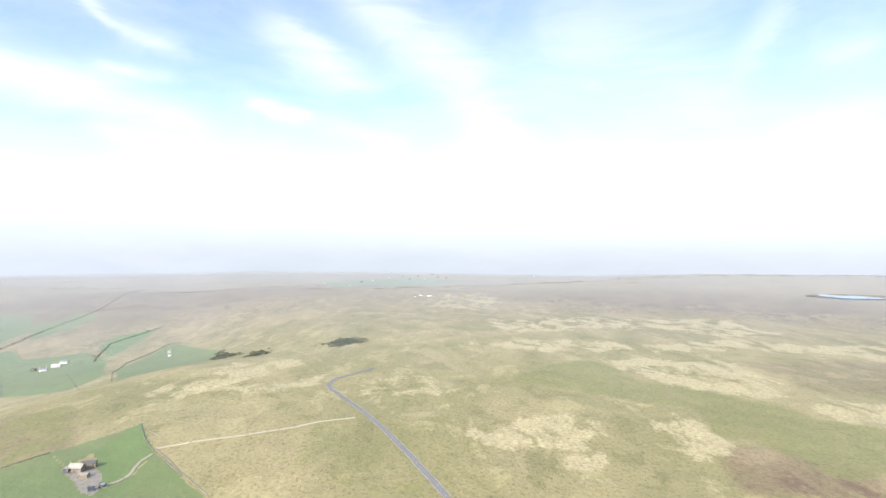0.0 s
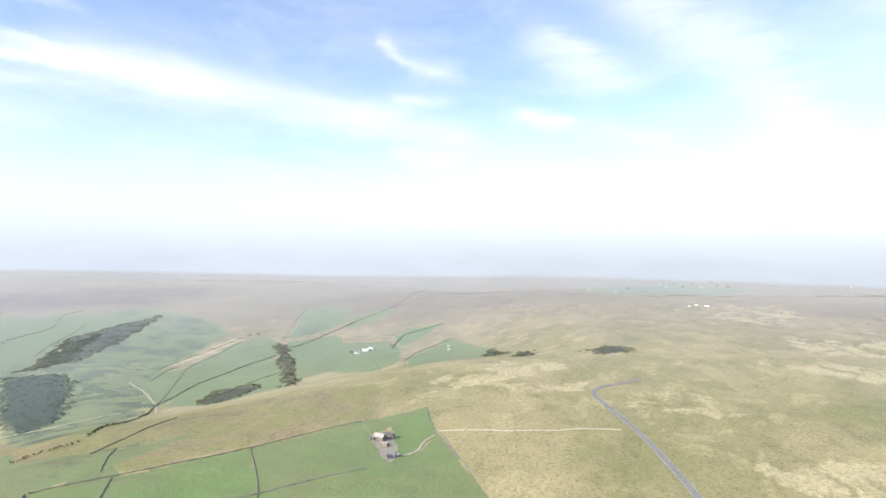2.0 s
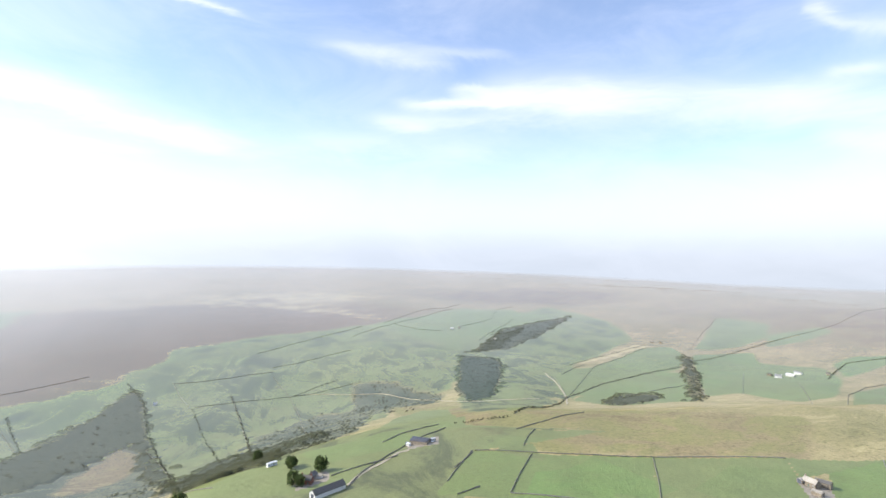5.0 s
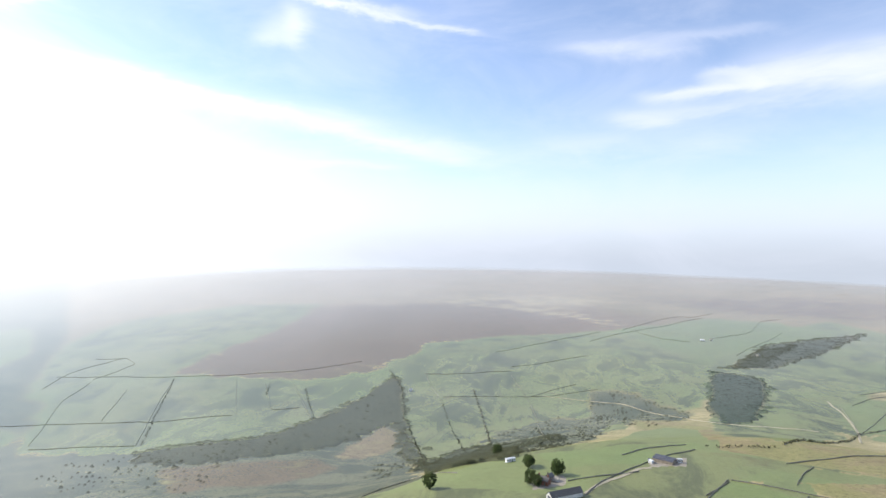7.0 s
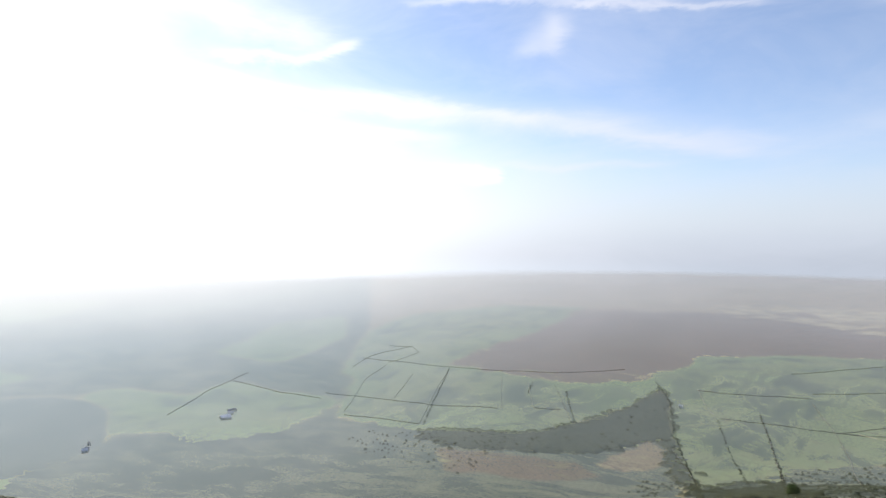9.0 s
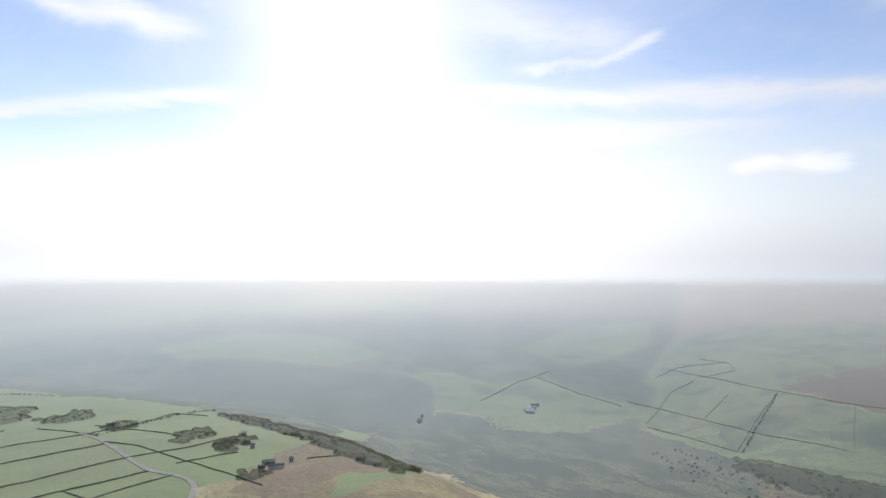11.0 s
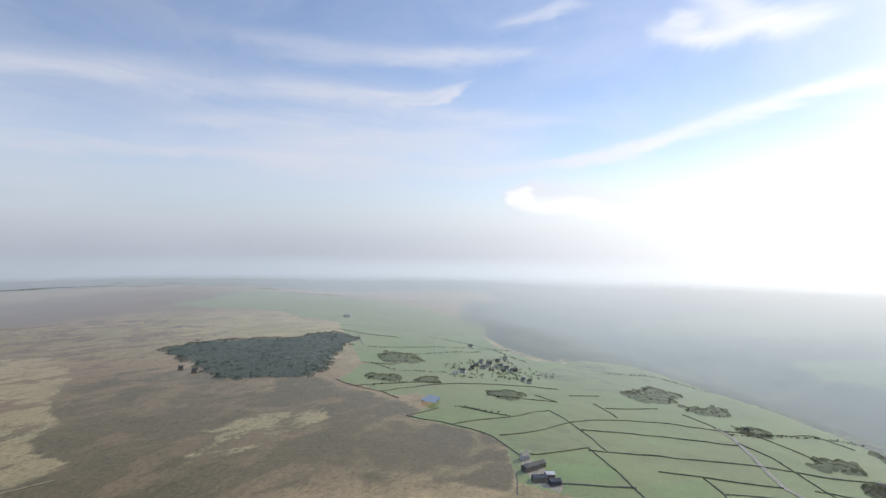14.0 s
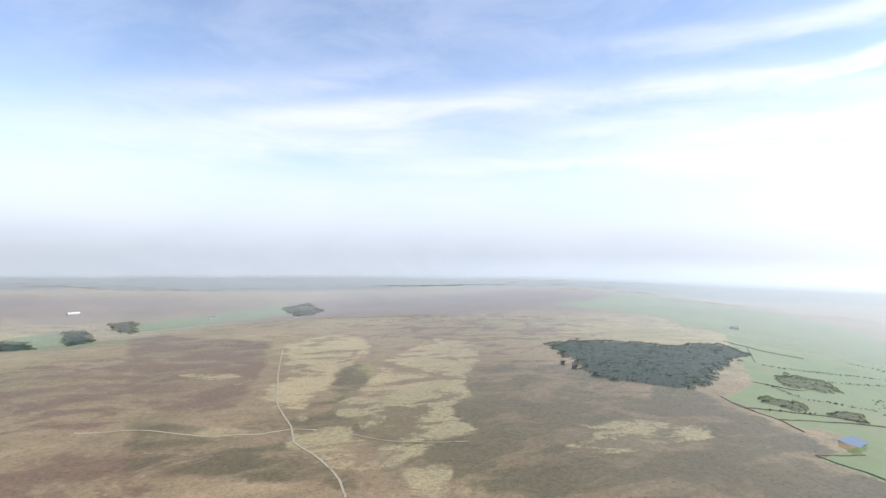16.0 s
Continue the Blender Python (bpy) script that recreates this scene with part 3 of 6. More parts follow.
COVER["russet"] = (0.7 - 0.1 * np.clip(FY / np.hypot(FX, FY), -1, 1)) * np.clip((np.hypot(FX, FY) - 1000) / 1000, 0, 1)
field("scrub", (-3901, -3048), (-3390, -3607), (-2800, -4082), (-2144, -4462), (-1438, -4737), (-698, -4900), (58, -4950), (812, -4883), (1548, -4702), (2247, -4410), (522, -1025), (360, -1092), (189, -1134), (13, -1150), (-162, -1138), (-334, -1100), (-498, -1037), (-650, -948), (-788, -838), (-906, -708))
field("scrub", (-946, -739), (-870, -826), (-787, -906), (-697, -977), (-600, -1039), (-280, -485), (-325, -456), (-367, -423), (-406, -385), (-441, -345))
field("scrub", (1281, -4781), (2222, -4423), (3070, -3883), (3792, -3182), (4357, -2349), (4742, -1420), (4931, -431), (4917, 575), (4699, 1557), (4287, 2475), (2685, 1550), (2943, 975), (3079, 360), (3088, -270), (2970, -889), (2729, -1471), (2375, -1993), (1923, -2432), (1391, -2770), (802, -2994))
field("hill", (-566, 252), (-570, 153), (-546, 67), (-500, -17), (-445, -95), (-395, -144), (-226, -82), (-235, -50), (-240, -8), (-238, 29), (-232, 62), (-219, 98))
field("scrub", (460, -1878), (-279, -2494), (-1901, -2360), (-587, -726), (-261, -544), (-185, -613), (-89, -783), (179, -1197))
field("scrub", (-650, -1766), (-1205, -1056), (-924, -743), (-822, -580), (-990, -311), (-726, -97), (-509, -358), (-248, -667))
field("scrub", (-767, -1155), (-921, -886), (-914, -580), (-1004, -404), (-1270, -158), (-427, -30), (-496, -744))
field("slope", (-1902, 1003), (-2105, 1345), (-1680, 1341), (-1351, 1174), (-1087, 763), (-1008, 669), (-855, 575), (-559, 312), (-610, 292), (-906, 389), (-1016, 436), (-1513, 721))
field("slope", (-1409, -231), (-1710, 114), (-1824, 422), (-1724, 729), (-1367, 673), (-1060, 375), (-718, 94), (-749, -65), (-1071, -151))
field("slope", (-840, -740), (-1199, -963), (-1282, -740), (-1254, -366), (-1360, -208), (-1069, -123), (-968, -198), (-920, -307), (-830, -524))
field("slope", (-556, -982), (-702, -1056), (-878, -1105), (-891, -958), (-944, -816), (-714, -745), (-577, -790))
field("slope", (-1062, -1431), (-1560, -1680), (-1870, -1601), (-1516, -1298), (-1101, -1185))
field("slope", (614, -2295), (362, -2680), (-67, -2735), (-10, -2402), (412, -2143))
field("slope", (-9, -1896), (-305, -2021), (-559, -1831), (-628, -1493), (-371, -1420), (-132, -1498))
field("slope", (-242, -2790), (-921, -3027), (-1429, -2649), (-1020, -2430), (-480, -2478))
field("slope", (-497, -1246), (-670, -1248), (-732, -1074), (-749, -930), (-588, -910), (-460, -990))
field("slope", (506, -2503), (151, -2890), (-347, -2786), (-95, -2394), (292, -2247))
field("lush", (-360, 139), (-376, 153), (-432, 201), (-404, 244), (-342, 188), (-342, 165))
field("lush", (-342, 188), (-404, 244), (-366, 341), (-289, 276))
field("lush", (-351, 152), (-359, 173), (-291, 278), (-282, 270))
field("grass", (-291, 278), (-366, 341), (-326, 450), (-289, 416), (-240, 374), (-237, 342), (-282, 270))
field("lush", (-272, 427), (-293, 456), (-294, 530), (-242, 458), (-235, 412), (-245, 389))
field("grass", (-326, 450), (-308, 489), (-294, 530), (-293, 456), (-293, 422))
field("grass", (-237, 342), (-240, 374), (-233, 408), (-242, 458), (-196, 410))
field("hill", (-490, 5), (-498, 64), (-520, 113), (-539, 171), (-521, 218), (-480, 268), (-438, 210), (-450, 143), (-416, 103), (-393, 82))
field("hill", (-393, 82), (-416, 103), (-446, 142), (-440, 169), (-432, 201), (-376, 153), (-360, 139))
field("hill", (-448, 172), (-477, 266), (-441, 354), (-432, 278), (-429, 206))
field("grass", (-423, -86), (-469, -36), (-495, 34), (-504, 112), (-556, 219), (-525, 223), (-476, 159), (-410, 92), (-386, 79))
field("hill", (-387, 83), (-414, 101), (-451, 146), (-502, 238), (-455, 334), (-455, 334), (-474, 271), (-432, 205), (-396, 168))
field("grass", (-806, 567), (-918, 767), (-933, 967), (-767, 803), (-682, 729), (-705, 681), (-732, 599))
field("meadow", (-1008, 669), (-1067, 749), (-1061, 805), (-1225, 1099), (-1222, 1202), (-1059, 1096), (-970, 985), (-820, 576), (-855, 575))
field("straw", (-1096, 753), (-1271, 1117), (-1240, 1136), (-1124, 861))
field("grass", (-1105, 1160), (-1061, 1338), (-946, 1210), (-870, 1066), (-702, 862), (-710, 777), (-928, 986))
field("grass", (-946, 1210), (-841, 1278), (-732, 1179), (-581, 918), (-578, 829), (-693, 854), (-870, 1066))
field("lush", (-860, 1344), (-889, 1473), (-822, 1579), (-738, 1199))
field("grass", (-635, 1053), (-683, 1365), (-477, 1168), (-442, 1040), (-509, 845))
field("meadow", (-1141, 1205), (-1564, 1768), (-1348, 1784), (-1189, 1543), (-1130, 1331))
field("meadow", (-1226, 1623), (-1208, 1832), (-1124, 1772), (-1081, 1404))
field("slope", (-1595, -150), (-1738, 78), (-1794, 419), (-2149, 916), (-1902, 1003), (-1513, 721), (-1028, 429), (-997, 265), (-861, 75), (-936, -86))
field("meadow", (-1794, 419), (-1867, 548), (-2193, 935), (-2115, 1172), (-1837, 1069), (-1583, 774), (-1550, 590), (-1582, 448))
field("hill", (-559, -85), (-563, -48), (-564, 38), (-563, 44), (-562, 62), (-559, 79), (-565, 22), (-563, -46), (-561, -70), (-560, -74))
field("slope", (-1372, 107), (-1746, 404), (-1678, 709), (-1423, 658), (-1197, 507), (-1084, 296), (-904, 118), (-1204, 125))
field("meadow", (-1623, 458), (-1958, 827), (-2061, 1095), (-1899, 1232), (-1576, 792), (-1416, 599))
field("pale", (-863, -745), (-1184, -950), (-1256, -725), (-1267, -577), (-1015, -455), (-994, -606), (-860, -548))
field("pale", (-1266, -563), (-1231, -360), (-1031, -309), (-1024, -454))
field("pale", (-1199, -963), (-1419, -979), (-1591, -920), (-1908, -852), (-2278, -670), (-1733, -659), (-1297, -749))
field("pale", (-1129, -910), (-1437, -953), (-1574, -885), (-2483, -655), (-2351, -1019), (-1942, -1320), (-1611, -1274), (-1117, -978))
field("meadow", (-225, -718), (-286, -858), (-316, -819), (-275, -732))
field("grass", (336, -468), (357, -558), (469, -560), (863, -1028), (834, -1154), (670, -1170), (422, -1022), (311, -1272), (170, -1137), (33, -982), (-57, -922), (-89, -783), (-163, -746), (-185, -613), (-207, -550), (-232, -494), (172, -381), (213, -444), (245, -465))
field("meadow", (242, -469), (227, -598), (151, -502), (189, -439), (211, -445))
field("lush", (336, -471), (321, -528), (258, -544), (286, -472))
field("lush", (186, -436), (150, -492), (95, -426), (148, -402))
field("lush", (147, -400), (93, -424), (67, -384), (168, -381), (183, -409))
field("meadow", (142, -498), (83, -526), (6, -538), (0, -498), (51, -485), (94, -428))
field("lush", (93, -424), (50, -481), (14, -384), (66, -384))
field("meadow", (45, -478), (-15, -492), (-32, -431), (-25, -397), (12, -386))
field("meadow", (370, -895), (363, -1070), (305, -1305), (158, -1137), (195, -801), (302, -773))
field("grass", (222, -600), (213, -746), (163, -812), (160, -632), (198, -587))
field("meadow", (-114, -369), (-140, -421), (-197, -434), (-266, -477), (-302, -472))
field("brown", (-50, -417), (-116, -528), (-179, -571), (-193, -424), (-70, -392))
field("grass", (-320, 263), (-281, 311), (-241, 391), (-229, 437), (-197, 409), (-163, 375), (-137, 347), (-266, 219))
field("hill", (-515, 115), (-827, 243), (-891, 316), (-831, 342), (-555, 237), (-555, 187), (-521, 132), (-494, 111))
field("hill", (-435, 227), (-428, 260), (-386, 246), (-418, 218))
field("yard", (-288, 411), (-281, 435), (-258, 412), (-244, 386), (-242, 375), (-252, 380), (-272, 400))
field("yard", (-476, 154), (-481, 187), (-462, 180), (-456, 148))
field("yard", (-426, 45), (-432, 74), (-410, 72), (-399, 46))
field("yard", (191, -427), (184, -430), (142, -399), (139, -384), (160, -386), (181, -410))
field("grass", (565, -651), (565, -925), (451, -950), (366, -630), (408, -534), (510, -542))
field("grass", (934, -991), (1012, -1321), (695, -1284), (451, -950), (578, -666))
field("meadow", (1660, -973), (2125, -1754), (1782, -1704), (1225, -1681), (851, -1460), (612, -1334), (711, -977), (1370, -1086))
field("meadow", (1563, 581), (1694, 506), (1217, 229), (1161, 346), (1112, 413))
field("meadow", (1718, 407), (1991, 276), (2478, -106), (2248, -229), (1830, 125), (1599, 314))
field("wood", (-1016, 436), (-1300, 566), (-1255, 647), (-1144, 605), (-910, 465), (-886, 415))
field("wood", (-1365, 651), (-1659, 876), (-1855, 1298), (-1516, 926), (-1386, 751))
field("wood", (-774, 608), (-810, 677), (-780, 738), (-730, 678), (-741, 607))
field("wood", (-1101, 1117), (-1055, 1103), (-861, 920), (-673, 728), (-692, 728), (-875, 907))
field("scrub", (-1206, 249), (-1169, 333), (-1090, 368), (-980, 409), (-911, 289), (-989, 234), (-1110, 240))
field("scrub", (-852, 3), (-984, 54), (-1075, 165), (-1029, 253), (-940, 240), (-507, 70), (-663, 37))
field("wood", (-442, 1040), (-474, 1159), (-414, 1073))
field("wood", (-388, 1083), (-356, 1091), (-338, 1036), (-345, 979))
field("wood", (-216, 1009), (-204, 1071), (-165, 1088), (-157, 1032), (-196, 974))
field("wood", (-793, -69), (-866, -12), (-849, 41), (-677, 61), (-491, 24), (-484, -17))
field("wood", (-758, -75), (-855, 39), (-846, 132), (-735, 115), (-689, -68))
field("wood", (-87, -765), (-137, -776), (-180, -689), (-230, -612), (-261, -544), (-184, -415), (-171, -497), (-142, -620), (-99, -733))
field("wood", (104, -1083), (-119, -1678), (-327, -1503), (-587, -1256), (-591, -1115), (-479, -921), (-304, -811), (-245, -870), (-141, -970), (-66, -1082))
field("wood", (688, -1322), (468, -1193), (433, -1768), (214, -1428), (343, -1405), (423, -1078), (547, -1122))
field("wood", (-66, -584), (-87, -594), (-86, -568), (-67, -556))
field("wood", (1498, 557), (1504, 516), (1155, 387), (1127, 419))
field("wood", (1700, 492), (1711, 445), (1420, 358), (1296, 357))
field("wood", (1876, 429), (1938, 373), (1582, 298), (1654, 345))
field("wood", (2350, -100), (2495, -217), (2208, -248), (2005, -145))
field("wood", (-1337, 602), (-1532, 777), (-1665, 968), (-1548, 855), (-1390, 717))
field("meadow", (-780, 3330), (-268, 4031), (216, 3618), (-11, 3376), (-500, 2604))
field("pale", (-1434, -1055), (-1680, -1048), (-1721, -806), (-1587, -866), (-1437, -960))
field("pale", (-1923, -901), (-2142, -770), (-2052, -737), (-1830, -817))
field("wood", (905, -528), (927, -607), (886, -705), (834, -780), (854, -831), (834, -876), (755, -862), (712, -777), (643, -663), (568, -564), (563, -527), (606, -483), (653, -458), (769, -493))
field("wood", (-1308, -186), (-1186, -153), (-1053, -132), (-880, -91), (-793, -68), (-773, -80), (-865, -111), (-1054, -149), (-967, -198), (-888, -229), (-828, -294), (-780, -362), (-766, -423), (-796, -511), (-837, -528), (-861, -467), (-889, -384), (-952, -339), (-1043, -304), (-1135, -258), (-1199, -221))
field("wood", (776, -1440), (792, -1656), (591, -1286), (462, -1173), (368, -1058), (484, -1097), (610, -1186))
patch("heather", -788, -1875, 490, 277, 0.7)
patch("russet", 2274, 593, 861, 450, 1)
patch("russet", 1821, -582, 1101, 450, 1)
patch("russet", 407, -266, 168, 88, 1)
patch("peat", 401, -270, 152, 76, 0.7)
patch("peat", 502, -224, 190, 130, 0.8)
patch("bracken", -856, -196, 83, 87, 0.75)
patch("bracken", -645, -306, 82, 68, 0.6)
patch("russet", 598, -294, 265, 302, 1)
patch("peat", 663, -359, 158, 126, 0.6)
patch("peat", 374, -246, 141, 53, 0.7)
patch("russet", 621, -235, 487, 450, 0.9)
patch("russet", 986, -62, 517, 450, 0.7)
patch("russet", 422, -383, 179, 156, 0.8)
patch("russet", 600, 178, 164, 235, 0.8)
patch("peat", -698, -258, 179, 143, 0.9)
patch("peat", -621, -438, 159, 127, 0.6)
patch("heather", -1685, -494, 607, 439, 1)
patch("heather", -2105, 140, 442, 450, 0.9)
patch("heather", -2008, -151, 738, 450, 1)
patch("heather", -1964, -29, 494, 450, 0.8)
patch("heather", -2395, 1530, 357, 269, 0.7)
patch("heather", -2432, 1388, 528, 193, 0.7)
patch("heather", 2056, -750, 802, 450, 0.9)
patch("heather", 1240, -499, 280, 450, 0.5)
patch("heather", 786, 204, 187, 172, 0.6)
patch("heather", 476, 123, 134, 60, 0.6)
patch("heather", -1090, 2151, 808, 450, 0.5)
patch("heather", 953, 1943, 793, 450, 0.5)
patch("heather", 301, 397, 52, 29, 0.5)
patch("heather", 1970, -960, 689, 450, 0.7)
patch("heather", 2236, 736, 740, 335, 0.6)
patch("peat", 295, -366, 123, 62, 0.8)
patch("peat", 554, -292, 46, 146, 0.5)
patch("peat", 376, -213, 90, 48, 0.7)
patch("peat", 289, -415, 90, 67, 0.8)
patch("peat", 635, -336, 53, 204, 0.6)
patch("peat", 702, -116, 21, 160, 0.6)
patch("peat", 363, -227, 112, 43, 0.5)
patch("straw", -534, 270, 38, 22, 0.9)
patch("straw", -516, 347, 59, 21, 0.8)
patch("straw", -2383, 158, 225, 142, 0.7)
patch("straw", -2000, 380, 149, 108, 0.5)
patch("straw", -536, 307, 58, 17, 0.8)
patch("straw", -2704, 273, 342, 159, 0.6)
patch("moss", -425, 371, 118, 42, 0.3)
patch("bracken", -935, -181, 60, 104, 0.9)
patch("bracken", -958, -164, 51, 90, 1)
patch("bracken", -642, -275, 146, 113, 0.7)
patch("bracken", -657, -269, 178, 111, 0.6)
patch("bracken", -704, -497, 181, 103, 0.5)


def cover(kind, amount, *pts):
    """A stretch of one plant, its corners in metres, fraying out at its edge."""
    v = inside(RX, RY, list(pts)).astype(float).reshape(NR, NA)
    for _ in range(7):
        v[1:-1] = (v[:-2] + 2 * v[1:-1] + v[2:]) / 4
        v = (np.roll(v, 1, 1) + 2 * v + np.roll(v, -1, 1)) / 4
    v = v.ravel() * (COVER["pasture"] < 0.5)
    if kind != "straw":
        COVER["straw"] *= 1 - v
    if kind != "scrub":
        COVER["scrub"] *= 1 - v
    COVER[kind] = np.maximum(COVER[kind], amount * v)


cover("peat", 0.75, (626, -525), (512, -534), (384, -511), (335, -461), (232, -453), (190, -417), (166, -361), (366, -308))
cover("peat", 0.7, (571, -358), (506, -522), (384, -523), (250, -451), (218, -422), (348, -150), (425, -182), (427, -238))
cover("peat", 0.55, (641, 129), (502, -24), (410, -85), (387, -72), (472, 94))
cover("russet", 0.7, (-46, -399), (-79, -447), (-156, -471), (-296, -544), (-288, -471))
cover("scrub", 0.9, (1369, -2373), (1147, -2338), (389, -1118), (-39, -993), (-163, -503), (-170, -485), (-166, -595), (-45, -1159), (443, -1274), (888, -1478))
cover("russet", 0.5, (-987, 284), (-893, 368), (-586, 378), (-447, 528), (-398, 583), (-315, 463), (-360, 360), (-406, 262), (-438, 210))
cover("moss", 0.6, (-987, 284), (-893, 368), (-586, 378), (-447, 528), (-398, 583), (-315, 463), (-360, 360), (-406, 262), (-438, 210))
cover("bracken", 0.6, (-14, -359), (-79, -447), (-156, -471), (-296, -544), (-287, -439), (-196, -300))
cover("moss", 0.8, (93, 743), (190, 865), (252, 862), (278, 736), (330, 699), (366, 659), (407, 636), (397, 582), (447, 545), (477, 528), (393, 435), (309, 419), (302, 495), (269, 522), (286, 618), (227, 635), (159, 689))
cover("moss", 0.45, (-124, 539), (-46, 551), (1, 480), (49, 383), (-51, 379), (-128, 439))
cover("moss", 0.55, (821, -151), (854, -186), (736, -154), (650, -113), (570, -73), (486, -90), (517, -71), (589, -64))
cover("moss", 0.5, (454, -121), (435, -186), (392, -247), (320, -202), (350, -146), (409, -146))
cover("russet", 0.45, (481, 883), (751, 910), (826, 916), (608, 674), (564, 682), (479, 691), (489, 765))
cover("russet", 0.7, (264, 493), (315, 483), (354, 427), (326, 393), (226, 390), (232, 440))
cover("russet", 0.5, (221, 2422), (1125, 2569), (1842, 2235), (1034, 1252), (821, 1511), (351, 1536))
cover("heather", 0.7, (1341, 271), (1157, 114), (1059, -30), (810, -10), (625, 17), (615, 73), (662, 133))
cover("heather", 0.9, (-1417, -946), (-1623, -867), (-1894, -680), (-2514, -363), (-2742, 180), (-1929, 445), (-1710, 343), (-1597, -94), (-1431, -296), (-1302, -608), (-1281, -740), (-1304, -841))
cover("peat", 0.6, (392, -247), (347, -366), (312, -432), (237, -428), (225, -407), (320, -202))
cover("bracken", 0.65, (-1296, -379), (-1383, -286), (-1326, -203), (-1249, -191), (-1195, -246), (-1203, -351))
cover("bracken", 0.6, (-895, -202), (-1029, -167), (-952, -129), (-866, -131), (-825, -169), (-815, -210))
cover("bracken", 0.6, (-748, -447), (-759, -353), (-809, -235), (-757, -187), (-657, -247), (-631, -362))
cover("straw", 0.66, (252, 862), (328, 896), (392, 893), (472, 883), (462, 817), (457, 772), (469, 734), (443, 676), (398, 643), (374, 672), (330, 699), (306, 711), (282, 769))
cover("straw", 0.66, (445, 662), (492, 651), (530, 641), (574, 635), (493, 546), (464, 560), (434, 574), (415, 598))
cover("straw", 0.53, (95, 1331), (332, 1452), (556, 1440), (768, 1440), (733, 1297), (788, 1214), (609, 1120), (492, 1274), (278, 1214), (143, 1155))
cover("straw", 0.57, (20, 1038), (245, 1070), (401, 1036), (609, 1120), (724, 1063), (898, 1088), (977, 1085), (797, 884), (751, 910), (669, 954), (535, 983), (316, 945), (168, 946))
cover("straw", 0.57, (254, 604), (276, 585), (258, 522), (279, 501), (255, 476), (219, 442), (211, 478), (220, 565))
cover("straw", 0.51, (22, 526), (72, 567), (173, 588), (182, 560), (138, 487), (146, 448), (99, 424), (85, 474), (50, 471))
cover("straw", 0.49, (-109, 740), (-24, 756), (35, 675), (-7, 648), (-96, 652))
cover("straw", 0.53, (-356, 627), (-344, 682), (-343, 742), (-320, 843), (-195, 841), (-223, 756), (-258, 682), (-299, 632), (-318, 583))
cover("straw", 0.49, (-268, 655), (-199, 726), (-162, 771), (-155, 700), (-201, 637), (-240, 601))
cover("straw", 0.49, (16, 2172), (182, 2241), (210, 1860), (114, 1604), (-38, 1632))
cover("straw", 0.66, (1021, -46), (1105, -118), (1079, -197), (950, -193), (824, -143), (795, -115), (706, -89), (638, -58), (557, -46), (598, -28), (662, 3), (736, -21), (832, -45))
cover("straw", 0.61, (1015, -336), (963, -398), (780, -332), (657, -256), (596, -247), (563, -200), (479, -205), (470, -167), (467, -125), (514, -95), (601, -82), (663, -116), (734, -157), (848, -198))
cover("straw", 0.61, (515, -29), (537, -84), (482, -99), (454, -152), (418, -112), (416, -73), (432, -55), (488, -23))
cover("straw", 0.49, (440, -246), (461, -289), (470, -353), (469, -407), (442, -432), (405, -426), (383, -367), (379, -303), (396, -267))
cover("straw", 0.61, (554, 73), (560, 33), (531, -20), (510, -20), (521, 30))
cover("straw", 0.41, (421, -108), (402, -148), (351, -142), (373, -100))
cover("straw", 0.49, (841, 106), (791, 23), (740, -15), (722, 26), (788, 99))
cover("straw", 0.57, (-2729, -134), (-2662, 175), (-2171, 501), (-2067, 435), (-2415, 159), (-2509, -123))

# far covers run into one another; woods and scrub thin out at their edges
FAR = (np.hypot(FX, FY) > 1050).reshape(NR, NA)


def thinned(v, times, where):
    a = v.reshape(NR, NA)
    for _ in range(times):
        b = a.copy()
        b[1:-1, 1:-1] = (a[1:-1, 1:-1] + a[:-2, 1:-1] + a[2:, 1:-1] + a[1:-1, :-2] + a[1:-1, 2:]) / 5
        a = np.where(where, b, a)
    return a.ravel()


for k, n in (("floor", 14), ("scrub", 20), ("pasture", 8), ("shade", 8)):
    COVER[k] = thinned(COVER[k], n, FAR)

# ---- ground: one sheet to the horizon ----
verts = np.stack([GX, GY, GZ], -1).reshape(-1, 3)
i, j = np.meshgrid(np.arange(NR - 1), np.arange(NA), indexing="ij")
jn = (j + 1) % NA
quads = np.stack([i * NA + j, i * NA + jn, (i + 1) * NA + jn, (i + 1) * NA + j], -1).reshape(-1, 4)[:, ::-1]
fan = np.stack([np.arange(NA), (np.arange(NA) + 1) % NA, np.full(NA, len(verts))], -1)[:, ::-1]
fan = fan[:, ::-1]
verts = np.vstack([verts, [[0, 0, float(land(0, 1))]]])
corners = np.concatenate([quads.ravel(), fan.ravel()]).astype(np.int32)
gm = bpy.data.meshes.new("ground")
gm.vertices.add(len(verts))
gm.vertices.foreach_set("co", verts.ravel())
gm.loops.add(len(corners))
gm.loops.foreach_set("vertex_index", corners)
gm.polygons.add(len(quads) + NA)
gm.polygons.foreach_set("loop_start", np.concatenate([np.arange(0, quads.size, 4), quads.size + np.arange(0, 3 * NA, 3)]).astype(np.int32))
gm.polygons.foreach_set("use_smooth", np.ones(len(quads) + NA, bool))
gm.update(calc_edges=True)
for k, v in COVER.items():
    gm.attributes.new(k, "FLOAT", "POINT").data.foreach_set("value", np.append(v, 0).astype(np.float32))
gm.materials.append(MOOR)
ground = tagged(new("ground", gm), "rolling moorland of straw-coloured grass with green pasture", "ground", kind="structure")


